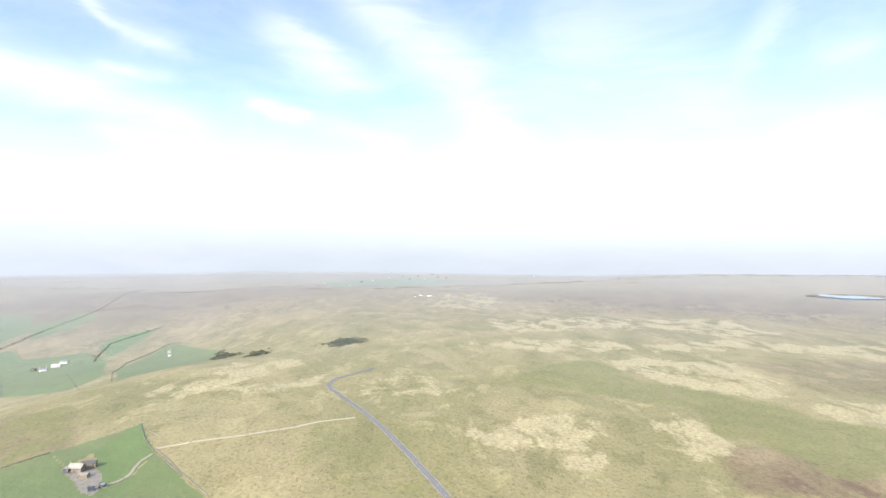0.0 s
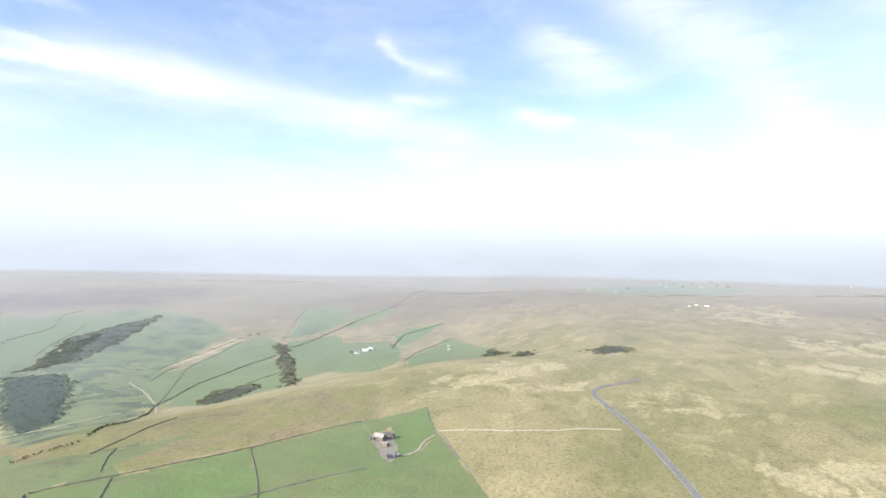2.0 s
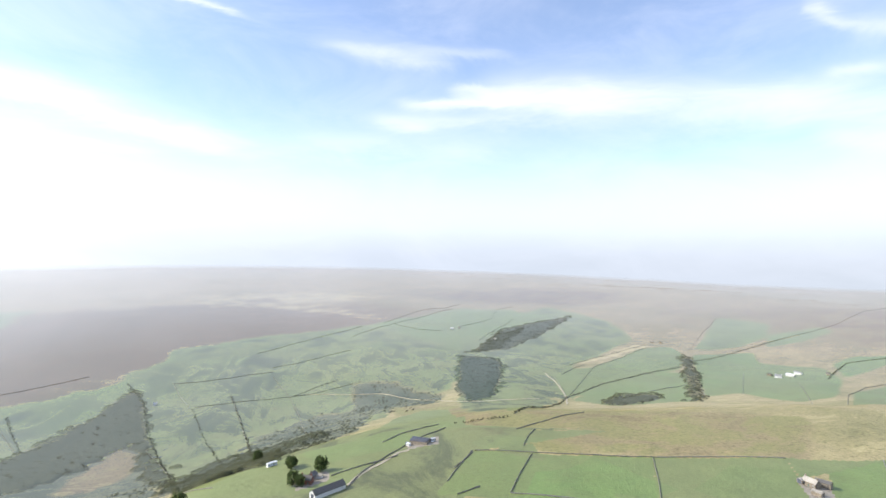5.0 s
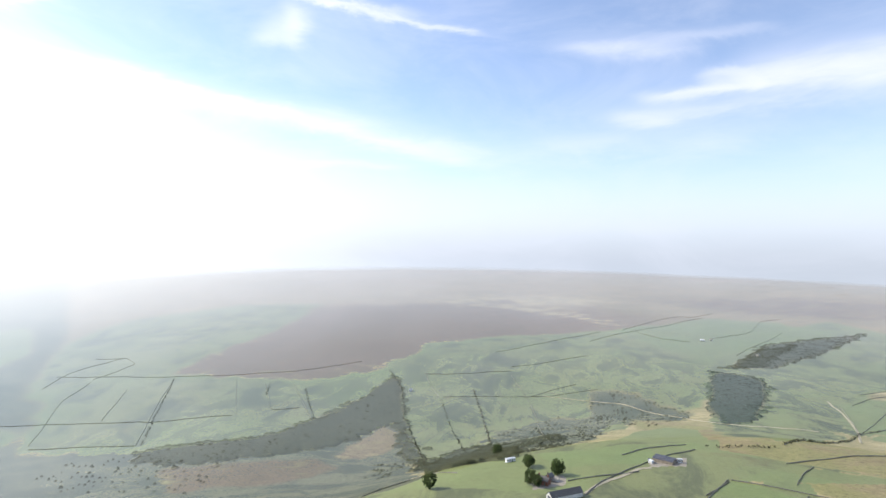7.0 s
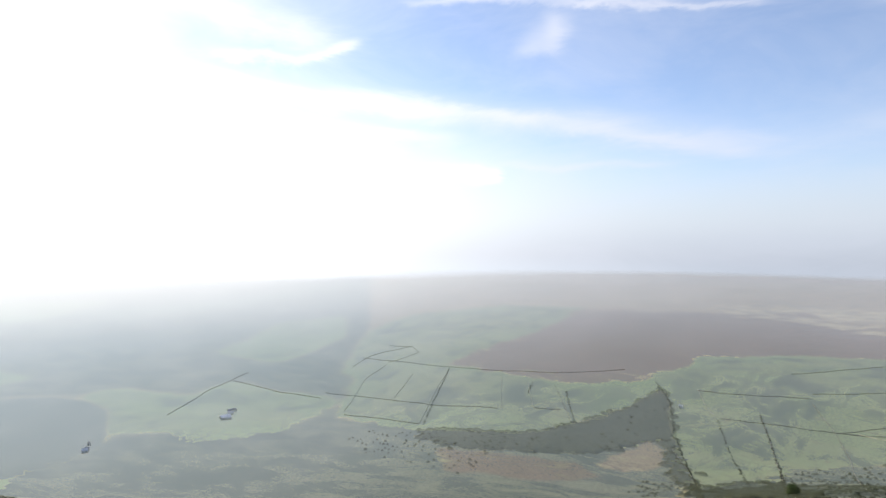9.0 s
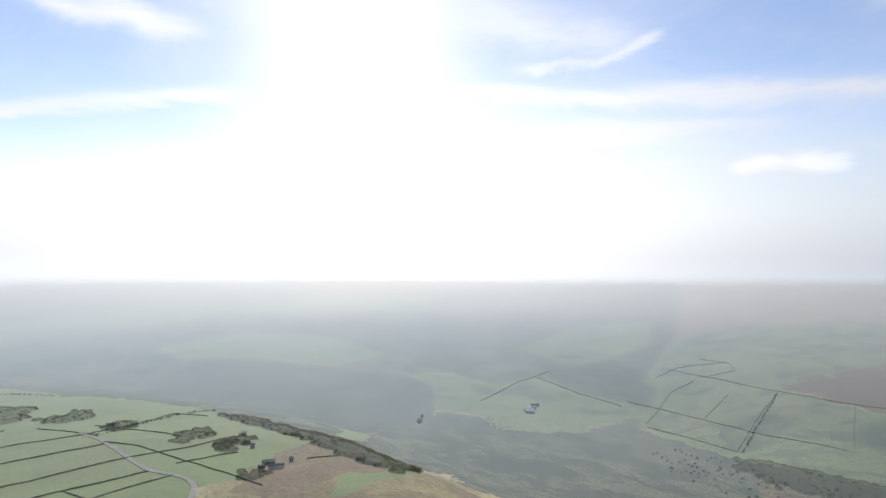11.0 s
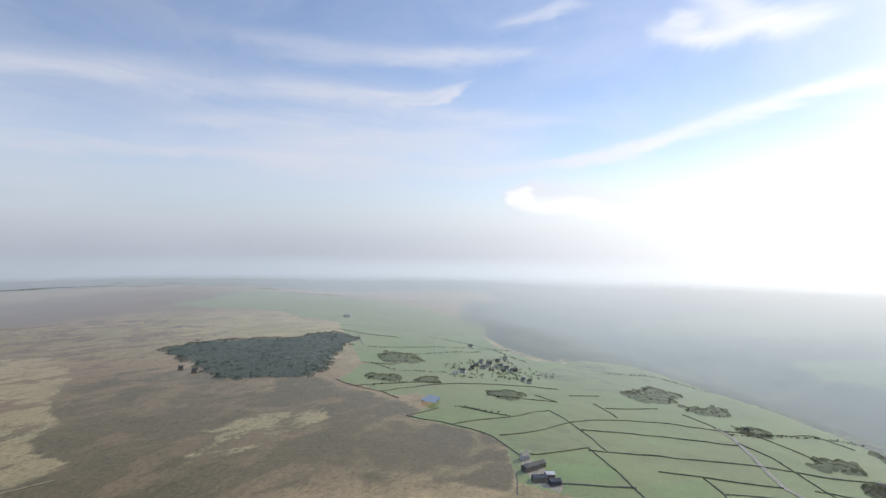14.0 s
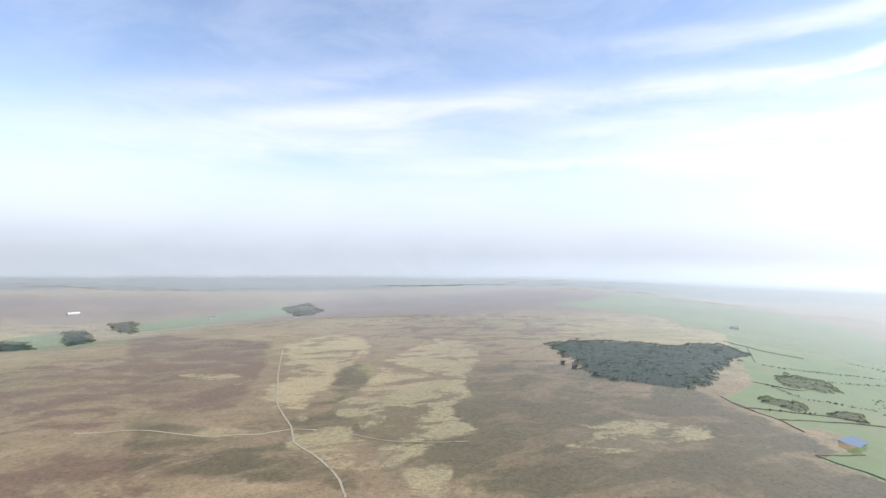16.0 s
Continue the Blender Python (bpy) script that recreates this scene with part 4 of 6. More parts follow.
# ---- helpers for things ----
def mesh_of(name, bm, mat):
    me = bpy.data.meshes.new(name)
    bm.to_mesh(me)
    bm.free()
    me.materials.append(mat)
    return me


def part(name, bm, mat, parent, label=""):
    ob = new(name, mesh_of(name, bm, mat))
    ob.parent = parent
    return tagged(ob, label)


def box(bm, x0, x1, y0, y1, z0, z1):
    vs = [bm.verts.new((x, y, z)) for z in (z0, z1) for x, y in ((x0, y0), (x1, y0), (x1, y1), (x0, y1))]
    for f in ((3, 2, 1, 0), (4, 5, 6, 7), (0, 1, 5, 4), (1, 2, 6, 5), (2, 3, 7, 6), (3, 0, 4, 7)):
        bm.faces.new([vs[k] for k in f])
    return bm


def lay_out(pts, step):
    """Points every step metres along a bent line, smoothed."""
    p = np.array(pts, float)
    s = np.concatenate([[0], np.cumsum(np.hypot(*np.diff(p, axis=0).T))])
    n = max(2, int(s[-1] / step) + 1)
    u = np.linspace(0, s[-1], n)
    q = np.stack([np.interp(u, s, p[:, 0]), np.interp(u, s, p[:, 1])], 1)
    if len(pts) > 2:
        for _ in range(3):
            q[1:-1] = (q[:-2] + 2 * q[1:-1] + q[2:]) / 4
    return q


def strip(name, pts, width, low, high, step, mat, wobble=0.0, seed=0, crown=0.0, top_wobble=0.0):
    """A band with thickness that follows the ground."""
    q = lay_out(pts, step)
    rng = np.random.RandomState(seed)
    d = np.gradient(q, axis=0)
    d /= np.maximum(np.hypot(d[:, 0], d[:, 1]), 1e-6)[:, None]
    n = np.stack([-d[:, 1], d[:, 0]], 1)
    q = q + n * rng.uniform(-wobble, wobble, (len(q), 1))
    w = width / 2 * (1 + 0.25 * wobble * rng.uniform(-1, 1, (len(q), 1)))
    a, b = q + n * w, q - n * w
    zt = high + rng.uniform(-top_wobble, top_wobble, len(q))
    za, zb, zc = land(a[:, 0], a[:, 1]), land(b[:, 0], b[:, 1]), land(q[:, 0], q[:, 1])
    zm = np.maximum(np.maximum(za, zb), zc) if high < 0.8 else zc
    a2, b2 = (q + n * w * 0.72, q - n * w * 0.72) if high > 0.8 else (a, b)
    rows = np.stack([np.c_[a, za + low], np.c_[a2, zm + zt], np.c_[q, zm + zt + crown], np.c_[b2, zm + zt], np.c_[b, zb + low]], 1)
    k = len(q)
    faces = [(r * 5 + c, r * 5 + c + 1, (r + 1) * 5 + c + 1, (r + 1) * 5 + c) for r in range(k - 1) for c in range(4)]
    faces += [(0, 4, 3, 2, 1), tuple((k - 1) * 5 + c for c in range(5))]
    me = bpy.data.meshes.new(name)
    me.from_pydata(rows.reshape(-1, 3).tolist(), [], faces)
    me.materials.append(mat)
    return me


SERIAL = [0]


def dry_wall(*pts):
    SERIAL[0] += 1
    me = strip("field_wall", pts, 0.46, -0.6, 0.82, 5.0, STONE_WALL, 0.18, SERIAL[0], 0.1, 0.2)
    return tagged(new("field_wall", me), "dark weathered drystone field wall across the pasture", "wall", "drystone field walls")


def hedge(*pts):
    """A ragged line of bushes along a gully or wall."""
    SERIAL[0] += 1
    rng = random.Random(SERIAL[0])
    v, f = [], []
    for x, y in lay_out(pts, 2.6):
        if rng.random() < 0.2:
            continue
        x, y = x + rng.gauss(0, 1.0), y + rng.gauss(0, 1.0)
        z, h = float(land(x, y)), rng.uniform(1.2, 3.4)
        for k in range(7):
            clump(rng, v, f, (x + rng.uniform(-1.2, 1.2), y + rng.uniform(-1.2, 1.2), z + h * rng.uniform(0.15, 0.8)), h * 0.27)
    return tagged(new("hedge", from_lists("hedge", v, f, SCRUB)), "ragged dark line of bushes beside the pasture", "hedge", kind="stuff")


def road(width, *pts):
    me = strip("road", pts, width, -0.8, 0.3, 6.0, TARMAC, 0.0, 1, 0.06)
    ob = tagged(new("road", me), "grey worn tarmac moor road with white lines", "road", kind="structure")
    q = lay_out(pts, 4.5)
    bm = bmesh.new()
    for a, b in list(zip(q[:-1], q[1:]))[::2]:
        d = (b - a) / np.hypot(*(b - a))
        n = np.array((-d[1], d[0])) * 0.09
        z = float(land(*a)) + 0.48, float(land(*b)) + 0.48
        c = [bm.verts.new((*p, zz)) for p, zz in ((a + n, z[0]), (a - n, z[0]), (b - n, z[1]), (b + n, z[1]))]
        bm.faces.new(c)
    part("centre_line", bm, PAINT_LINE, ob, "broken white centre line")
    for side in (-1, 1):
        bm = bmesh.new()
        g = np.gradient(q, axis=0)
        g /= np.hypot(g[:, 0], g[:, 1])[:, None]
        off = np.stack([-g[:, 1], g[:, 0]], 1) * side
        rows = [[bm.verts.new((*(p + o * r), float(land(*p)) + 0.46)) for p, o in zip(q, off)] for r in (width / 2 - 0.4, width / 2 - 0.25)]
        for k in range(len(q) - 1):
            bm.faces.new((rows[0][k], rows[0][k + 1], rows[1][k + 1], rows[1][k]))
        part("edge_line", bm, PAINT_LINE, ob, "worn white edge line")
    return ob


def track(width, *pts):
    me = strip("farm_track", pts, width, -0.6, 0.22, 5.0, DUST, 0.5, 2)
    return tagged(new("farm_track", me), "pale stony farm track over grass", "track", kind="structure")


def pond(*pts):
    q = np.array(pts, float)
    c = q.mean(0)
    ang = np.linspace(0, 2 * math.pi, 41)[:-1]
    ring = []
    for k in range(len(q)):
        a, b = q[k], q[(k + 1) % len(q)]
        ring += [a + (b - a) * s for s in np.linspace(0.08, 0.92, 8)]
    hs = [float(land(*p)) for p in ring]
    z = float(np.mean(hs)) + 0.6 if np.ptp(q, axis=0).max() < 80 else float(np.percentile(hs, 40)) + 0.5
    bm = bmesh.new()
    top = [bm.verts.new((*(p + 0.4 * np.sin(n * 1.7)), z)) for n, p in enumerate(ring)]
    low = [bm.verts.new((v.co.x, v.co.y, v.co.z - 6)) for v in top]
    bm.faces.new(top)
    for n in range(len(top)):
        bm.faces.new((top[n], low[n], low[(n + 1) % len(top)], top[(n + 1) % len(top)]))
    bmesh.ops.recalc_face_normals(bm, faces=bm.faces)
    return tagged(new("water", mesh_of("water", bm, WATER)), "still grey-blue reservoir water among the fields", "water", kind="structure")


# ---- trees ----
def clump(rng, out_v, out_f, c, r, flat=0.8):
    """One uneven clump of leaves: a crumpled eight-faced body."""
    base = len(out_v)
    for d in ((1, 0, 0), (0, 1, 0), (-1, 0, 0), (0, -1, 0), (0, 0, 1), (0, 0, -1)):
        k = r * rng.uniform(0.65, 1.3)
        out_v.append((c[0] + d[0] * k + rng.uniform(-0.2, 0.2) * r, c[1] + d[1] * k + rng.uniform(-0.2, 0.2) * r, c[2] + d[2] * k * flat))
    for a, b in ((0, 1), (1, 2), (2, 3), (3, 0)):
        out_f.append((base + a, base + b, base + 4))
        out_f.append((base + b, base + a, base + 5))


def from_lists(name, v, f, mat):
    me = bpy.data.meshes.new(name)
    me.from_pydata(v, [], f)
    me.polygons.foreach_set("use_smooth", np.ones(len(f), bool))
    me.materials.append(mat)
    return me


def taper(v, f, a, b, ra, rb, sides=6):
    base = len(v)
    d = (Vector(b) - Vector(a)).normalized()
    u = d.orthogonal().normalized()
    w = d.cross(u)
    for p, r in ((a, ra), (b, rb)):
        for k in range(sides):
            t = 2 * math.pi * k / sides
            v.append(tuple(Vector(p) + (u * math.cos(t) + w * math.sin(t)) * r))
    for k in range(sides):
        f.append((base + k, base + (k + 1) % sides, base + sides + (k + 1) % sides, base + sides + k))


def tree(x, y, height, label, seed):
    rng = random.Random(seed)
    z = float(land(x, y)) - 0.2
    top = new("broadleaf_tree")
    top.matrix_world = pose(x, y, z)
    v, f = [], []
    taper(v, f, (0, 0, -0.3), (0.1, 0.05, height * 0.45), height * 0.035, height * 0.022)
    for k in range(6):
        a = k * 1.05 + rng.uniform(-0.3, 0.3)
        taper(v, f, (0, 0, height * rng.uniform(0.12, 0.3)), (math.cos(a) * height * 0.27, math.sin(a) * height * 0.27, height * rng.uniform(0.55, 0.75)), height * 0.015, height * 0.006, 5)
    trunk = new("trunk", from_lists("trunk", v, f, BARK))
    trunk.parent = top
    v, f = [], []
    for k in range(420):
        u, a = rng.uniform(-1, 1), rng.uniform(0, 6.283)
        r = rng.uniform(0.62, 1.0) * (1 + 0.16 * math.sin(3 * a + seed) + 0.1 * math.sin(5 * u + seed))
        s = math.sqrt(1 - u * u)
        c = (math.cos(a) * s * r * height * 0.40, math.sin(a) * s * r * height * 0.40, height * (0.48 + 0.43 * u * r))
        clump(rng, v, f, c, height * rng.uniform(0.035, 0.075))
    crown = new("crown", from_lists("crown", v, f, LEAF))
    crown.parent = top
    return tagged(top, label, "tree")


def triangles(name, verts, faces, mat):
    me = bpy.data.meshes.new(name)
    me.vertices.add(len(verts))
    me.vertices.foreach_set("co", np.asarray(verts, np.float32).ravel())
    me.loops.add(faces.size)
    me.loops.foreach_set("vertex_index", faces.astype(np.int32).ravel())
    me.polygons.add(len(faces))
    me.polygons.foreach_set("loop_start", np.arange(0, faces.size, 3).astype(np.int32))
    me.update(calc_edges=True)
    me.materials.append(mat)
    return me


def canopy(name, at, tall, step, least, rng, mat):
    """A closed stand seen from above: one roof of leaves, a dome over every tree, down to the ground at its ragged edge."""
    lo, hi = at.min(0) - 8, at.max(0) + 8
    nx, ny = int((hi[0] - lo[0]) / step) + 1, int((hi[1] - lo[1]) / step) + 1
    top = np.full((ny, nx), -1.0)
    for (x, y), h in zip(at, tall):
        r = max(h * 0.55, least) * rng.uniform(0.9, 1.3)
        c0, c1 = int(max(0, (x - r - lo[0]) / step)), int((x + r - lo[0]) / step) + 2
        r0, r1 = int(max(0, (y - r - lo[1]) / step)), int((y + r - lo[1]) / step) + 2
        dx, dy = lo[0] + step * np.arange(c0, min(c1, nx)) - x, lo[1] + step * np.arange(r0, min(r1, ny)) - y
        u = 1 - (dx[None] ** 2 + dy[:, None] ** 2) / (r * r)
        view = top[r0:r1, c0:c1]
        np.maximum(view, np.where(u > 0, h * (0.75 + 0.25 * np.sqrt(np.maximum(u, 0))), -1), out=view)
    gx, gy = np.meshgrid(lo[0] + step * np.arange(nx), lo[1] + step * np.arange(ny))
    gx, gy = gx + rng.uniform(-0.35, 0.35, gx.shape) * step, gy + rng.uniform(-0.35, 0.35, gx.shape) * step
    z = land(gx.ravel(), gy.ravel()).reshape(gx.shape) + np.where(top > 0, top * rng.uniform(0.9, 1.08, top.shape), -0.4)
    on = top > 0
    cell = on[:-1, :-1] | on[1:, :-1] | on[:-1, 1:] | on[1:, 1:]
    r, c = np.where(cell)
    k = r * nx + c
    faces = np.concatenate([np.stack([k, k + 1, k + nx + 1], -1), np.stack([k, k + nx + 1, k + nx], -1)])
    used, faces = np.unique(faces, return_inverse=True)
    return triangles(name, np.stack([gx, gy, z], -1).reshape(-1, 3)[used], faces.reshape(-1, 3), mat)


def wood(kind, height, gap, *pts):
    """A stand of trees over a piece of ground, its corners in metres; gap: metres from tree to tree."""
    SERIAL[0] += 1
    rng = np.random.RandomState(SERIAL[0])
    pts = list(pts)
    q = np.array(pts, float)
    lo, hi = q.min(0) - 25, q.max(0) + 25
    gx, gy = np.meshgrid(np.arange(lo[0], hi[0], gap), np.arange(lo[1], hi[1], gap))
    x, y = gx.ravel() + rng.uniform(-0.5, 0.5, gx.size) * gap, gy.ravel() + rng.uniform(-0.5, 0.5, gx.size) * gap
    ins = inside(x + 10 * waves(x, y, 55, 31) + 5 * waves(x, y, 19, 32) + rng.normal(0, 3.5, x.size), y + 10 * waves(x, y, 55, 33) + 5 * waves(x, y, 19, 34) + rng.normal(0, 3.5, x.size), pts)
    if kind == "open":
        ins &= waves(x, y, 60, SERIAL[0] + 50) + 0.6 * waves(x, y, 21, SERIAL[0] + 90) > rng.uniform(-0.7, 0.9, x.size)
    else:
        ins &= rng.uniform(0, 1, x.size) > 0.06
    at = np.stack([x, y], -1)[ins]
    tall = height * rng.uniform(0.6, 1.2, len(at)) * (1 + 0.18 * waves(at[:, 0], at[:, 1], 45, 35))
    name, label = {"conifer": ("conifer_plantation", "dark green conifer plantation on the hillside"),
                   "open": ("scattered_scrub", "scattered thorn trees and scrub on the valley side")}.get(kind, ("woodland", "dark deciduous woodland along the valley side"))
    me = canopy(name, at, tall, 1.3 if kind == "open" else min(2.4, gap * 0.42), 0.0 if kind == "open" else gap * 0.85, rng, NEEDLES if kind == "conifer" else LEAF_DARK)
    return tagged(new(name, me), label, "woodland", kind="stuff")


road(6.5, (6, 382), (-8, 416), (-29, 467), (-55, 525), (-86, 586), (-118, 641), (-138, 674), (-146, 697), (-145, 724), (-131, 753), (-114, 772), (-102, 802))
track(3.2, (-393, 82), (-412, 98), (-428, 117), (-453, 140), (-454, 149))
track(3.0, (-247, 467), (-224, 476), (-195, 491), (-152, 520), (-125, 544), (-89, 559))
track(2.8, (-245, 389), (-236, 409), (-245, 438), (-243, 455))
road(3.8, (-6, -384), (-19, -402), (-29, -421), (-31, -443), (-27, -461), (-15, -482), (-2, -498), (8, -528), (25, -582), (45, -648), (66, -695))
track(3.0, (-1196, 155), (-1098, 300), (-960, 378), (-866, 428), (-836, 519))
track(3.0, (-1055, 670), (-931, 623), (-835, 575), (-777, 537))
track(1.9, (377, -60), (408, -60), (454, -48), (495, -32), (545, -33), (630, -22), (792, -29), (977, -43))
track(1.5, (583, 159), (575, 102), (541, 55), (530, 1), (535, -35), (525, -55))
track(1.3, (515, -75), (471, -119), (451, -182))
track(1.5, (1266, 23), (1542, -37), (2294, -234))
track(3.0, (-1156, 1197), (-1131, 1359), (-1161, 1661))
pond((372, -538), (376, -564), (357, -560), (347, -528))
pond((1481, 2214), (1685, 2269), (1834, 2228), (1692, 2055), (1546, 2053))
dry_wall((-247, 467), (-200, 416), (-163, 379))
dry_wall((-632, -987), (-804, -1082), (-956, -1146))
dry_wall((-878, -1105), (-885, -952), (-914, -853))
dry_wall((-432, 200), (-400, 174), (-376, 154))
dry_wall((-404, 244), (-371, 214), (-343, 190))
dry_wall((-366, 341), (-331, 314), (-305, 292), (-283, 271))
dry_wall((-294, 528), (-265, 484), (-240, 455), (-218, 432), (-197, 411))
dry_wall((-365, 341), (-349, 396), (-325, 449))
dry_wall((-431, 202), (-408, 246), (-382, 301), (-366, 341))
dry_wall((-359, 173), (-352, 152))
dry_wall((-343, 190), (-318, 235), (-292, 279))
dry_wall((-292, 279), (-271, 321), (-251, 354))
dry_wall((-288, 522), (-270, 504), (-252, 491))
dry_wall((-453, -92), (-496, -59), (-450, -11))
dry_wall((-388, 80), (-400, 88), (-414, 99), (-446, 127), (-472, 153), (-512, 207))
dry_wall((-417, 74), (-426, 100), (-442, 135))
dry_wall((-488, 134), (-510, 165), (-535, 208))
dry_wall((-398, 169), (-411, 183), (-428, 199))
dry_wall((-479, 270), (-497, 318), (-520, 383))
dry_wall((-425, 248), (-449, 266), (-471, 288))
dry_wall((-1224, 4), (-1100, 20), (-986, 29), (-803, 32))
dry_wall((-1190, 96), (-1190, 167), (-1196, 278))
dry_wall((-998, -126), (-901, -93), (-803, -68))
dry_wall((-1025, 694), (-1073, 759), (-1088, 799))
dry_wall((-1096, 753), (-1162, 890), (-1260, 1142))
dry_wall((-828, 572), (-1061, 805), (-1135, 947), (-1222, 1103))
dry_wall((-539, 302), (-826, 568), (-908, 712), (-981, 996))
dry_wall((-1021, 1068), (-1088, 1306), (-1161, 1599), (-1196, 1885), (-1513, 2733))
dry_wall((-769, 534), (-896, 609), (-1013, 665))
dry_wall((-1141, 1181), (-1319, 1420), (-1564, 1768))
dry_wall((-1061, 1338), (-945, 1211))
dry_wall((-871, 1066), (-785, 960), (-696, 852))
dry_wall((-755, 1170), (-847, 1376), (-822, 1579))
dry_wall((-727, 1042), (-631, 923), (-547, 813))
dry_wall((-516, 842), (-607, 993), (-660, 1127), (-683, 1365))
dry_wall((-710, 777), (-861, 920), (-1021, 1068))
dry_wall((-787, 658), (-805, 762), (-823, 854))
dry_wall((-1633, 350), (-1858, 584), (-2206, 920))
dry_wall((-1522, 68), (-1631, 204), (-1794, 416))
dry_wall((-1513, 721), (-1863, 1033))
dry_wall((344, -470), (291, -472), (264, -471), (236, -462), (210, -442), (189, -426))
dry_wall((288, -472), (273, -509), (255, -536), (245, -573), (235, -607))
dry_wall((235, -607), (200, -579), (169, -542), (135, -498))
dry_wall((231, -469), (214, -501), (199, -575))
dry_wall((192, -431), (175, -446), (163, -473), (153, -497))
dry_wall((153, -497), (128, -463), (98, -424), (72, -392))
dry_wall((151, -488), (96, -521), (34, -546), (-34, -571), (-89, -603))
dry_wall((158, -393), (137, -399), (113, -409), (93, -421))
dry_wall((200, -579), (173, -621), (124, -670), (77, -671), (43, -695), (1, -746), (-31, -803))
dry_wall((180, -556), (111, -599), (38, -618))
dry_wall((320, -541), (277, -542), (255, -544))
dry_wall((344, -470), (333, -518))
dry_wall((431, -534), (420, -588), (392, -655), (359, -701), (282, -763))
dry_wall((470, -529), (438, -603), (408, -641))
dry_wall((515, -541), (470, -529), (431, -534), (396, -526))
dry_wall((327, -623), (245, -662))
dry_wall((285, -684), (245, -662))
dry_wall((251, -723), (222, -766))
dry_wall((211, -702), (165, -645))
dry_wall((191, -686), (143, -768))
dry_wall((878, -928), (781, -920), (726, -961))
dry_wall((809, -916), (680, -788))
dry_wall((575, -662), (530, -690), (537, -737))
dry_wall((87, -471), (55, -485), (0, -500))
dry_wall((55, -483), (40, -458), (23, -415), (14, -390))
dry_wall((37, -451), (9, -465), (-19, -478))
dry_wall((25, -416), (13, -420))
dry_wall((112, -761), (65, -695), (47, -670))
dry_wall((39, -626), (6, -590), (-21, -536), (-48, -483), (-66, -443), (-76, -421))
dry_wall((-21, -516), (-74, -536))
dry_wall((-31, -803), (-68, -762))
dry_wall((54, -735), (7, -677), (-31, -622))
dry_wall((-127, -489), (-161, -498))
dry_wall((-134, -630), (-157, -628))
dry_wall((181, -398), (170, -377), (163, -362))
dry_wall((-958, -878), (-981, -809), (-986, -718), (-990, -603))
dry_wall((-990, -603), (-1007, -536), (-1025, -466))
dry_wall((-858, -736), (-866, -644), (-868, -560))
dry_wall((-1266, -717), (-1126, -668), (-989, -612), (-868, -558))
dry_wall((-1283, -571), (-1146, -512), (-1020, -455))
dry_wall((-1291, -1037), (-1271, -877), (-1268, -732), (-1282, -599), (-1319, -443), (-1403, -290))
dry_wall((-1228, -479), (-1070, -405), (-1096, -355))
dry_wall((-1234, -414), (-1046, -316))
dry_wall((-1184, -783), (-1000, -711))
dry_wall((-1231, -905), (-1114, -881), (-875, -751))
dry_wall((-1190, -990), (-1292, -1023), (-1376, -1012), (-1444, -964))
dry_wall((-1451, -1051), (-1441, -954), (-1378, -889), (-1254, -915))
dry_wall((-1328, -116), (-1247, -96), (-1181, -73))
dry_wall((-1319, -115), (-1315, -71), (-1336, 20), (-1358, 99))
dry_wall((-1225, 4), (-1072, 23), (-883, 33))
dry_wall((-1325, 96), (-1201, 119), (-1075, 129), (-742, 109))
dry_wall((-1193, 130), (-1229, 185), (-1241, 237))
dry_wall((-1177, -63), (-1187, 44), (-1192, 155))
dry_wall((-1391, 101), (-1440, 245), (-1465, 309))
dry_wall((-1814, 493), (-2073, 688), (-2332, 1007))
dry_wall((-1718, 743), (-1891, 949), (-2140, 1105), (-2200, 1212))
dry_wall((-1820, 531), (-1676, 574), (-1657, 651))
hedge((-1168, -67), (-1063, -47), (-958, -26), (-844, -10))
hedge((-1224, 4), (-1100, 20), (-986, 29), (-803, 32))
hedge((-1248, -710), (-1114, -655), (-994, -606), (-868, -548))
hedge((-1202, -377), (-1042, -308))
hedge((-1230, -469), (-1148, -447))
hedge((-1340, -205), (-1220, -158), (-1102, -137), (-809, -71))
hedge((-539, 302), (-826, 568), (-908, 712), (-981, 996))
hedge((-1021, 1068), (-1088, 1306), (-1161, 1599))
hedge((-755, 1170), (-847, 1376), (-822, 1579))
hedge((-525, 226), (-524, 258), (-525, 286))
hedge((561, -670), (495, -658), (448, -718))
hedge((571, -804), (528, -976))
hedge((457, -546), (440, -602))
hedge((321, -538), (259, -546))
hedge((286, -1000), (227, -1123), (114, -1068))
hedge((698, -1027), (545, -1049), (424, -976))
hedge((663, -780), (593, -927), (517, -1088))
hedge((50, -664), (-7, -746), (-84, -842))
wood("conifer", 3.0, 4.2, (-1016, 436), (-1300, 566), (-1255, 647), (-1144, 605), (-910, 465), (-886, 415))
wood("mixed", 3.6, 4.4, (-1365, 651), (-1659, 876), (-1855, 1298), (-1516, 926), (-1386, 751))
wood("mixed", 3.6, 4.4, (-774, 608), (-810, 677), (-780, 738), (-730, 678), (-741, 607))
wood("mixed", 3.6, 4.4, (-1101, 1117), (-1055, 1103), (-861, 920), (-673, 728), (-692, 728), (-875, 907))
wood("open", 2.3, 9, (-1206, 249), (-1169, 333), (-1090, 368), (-980, 409), (-911, 289), (-989, 234), (-1110, 240))
wood("open", 2.3, 9, (-852, 3), (-984, 54), (-1075, 165), (-1029, 253), (-940, 240), (-507, 70), (-663, 37))
wood("mixed", 2.5, 2.6, (-442, 1040), (-474, 1159), (-414, 1073))
wood("mixed", 2.0, 2.6, (-388, 1083), (-356, 1091), (-338, 1036), (-345, 979))
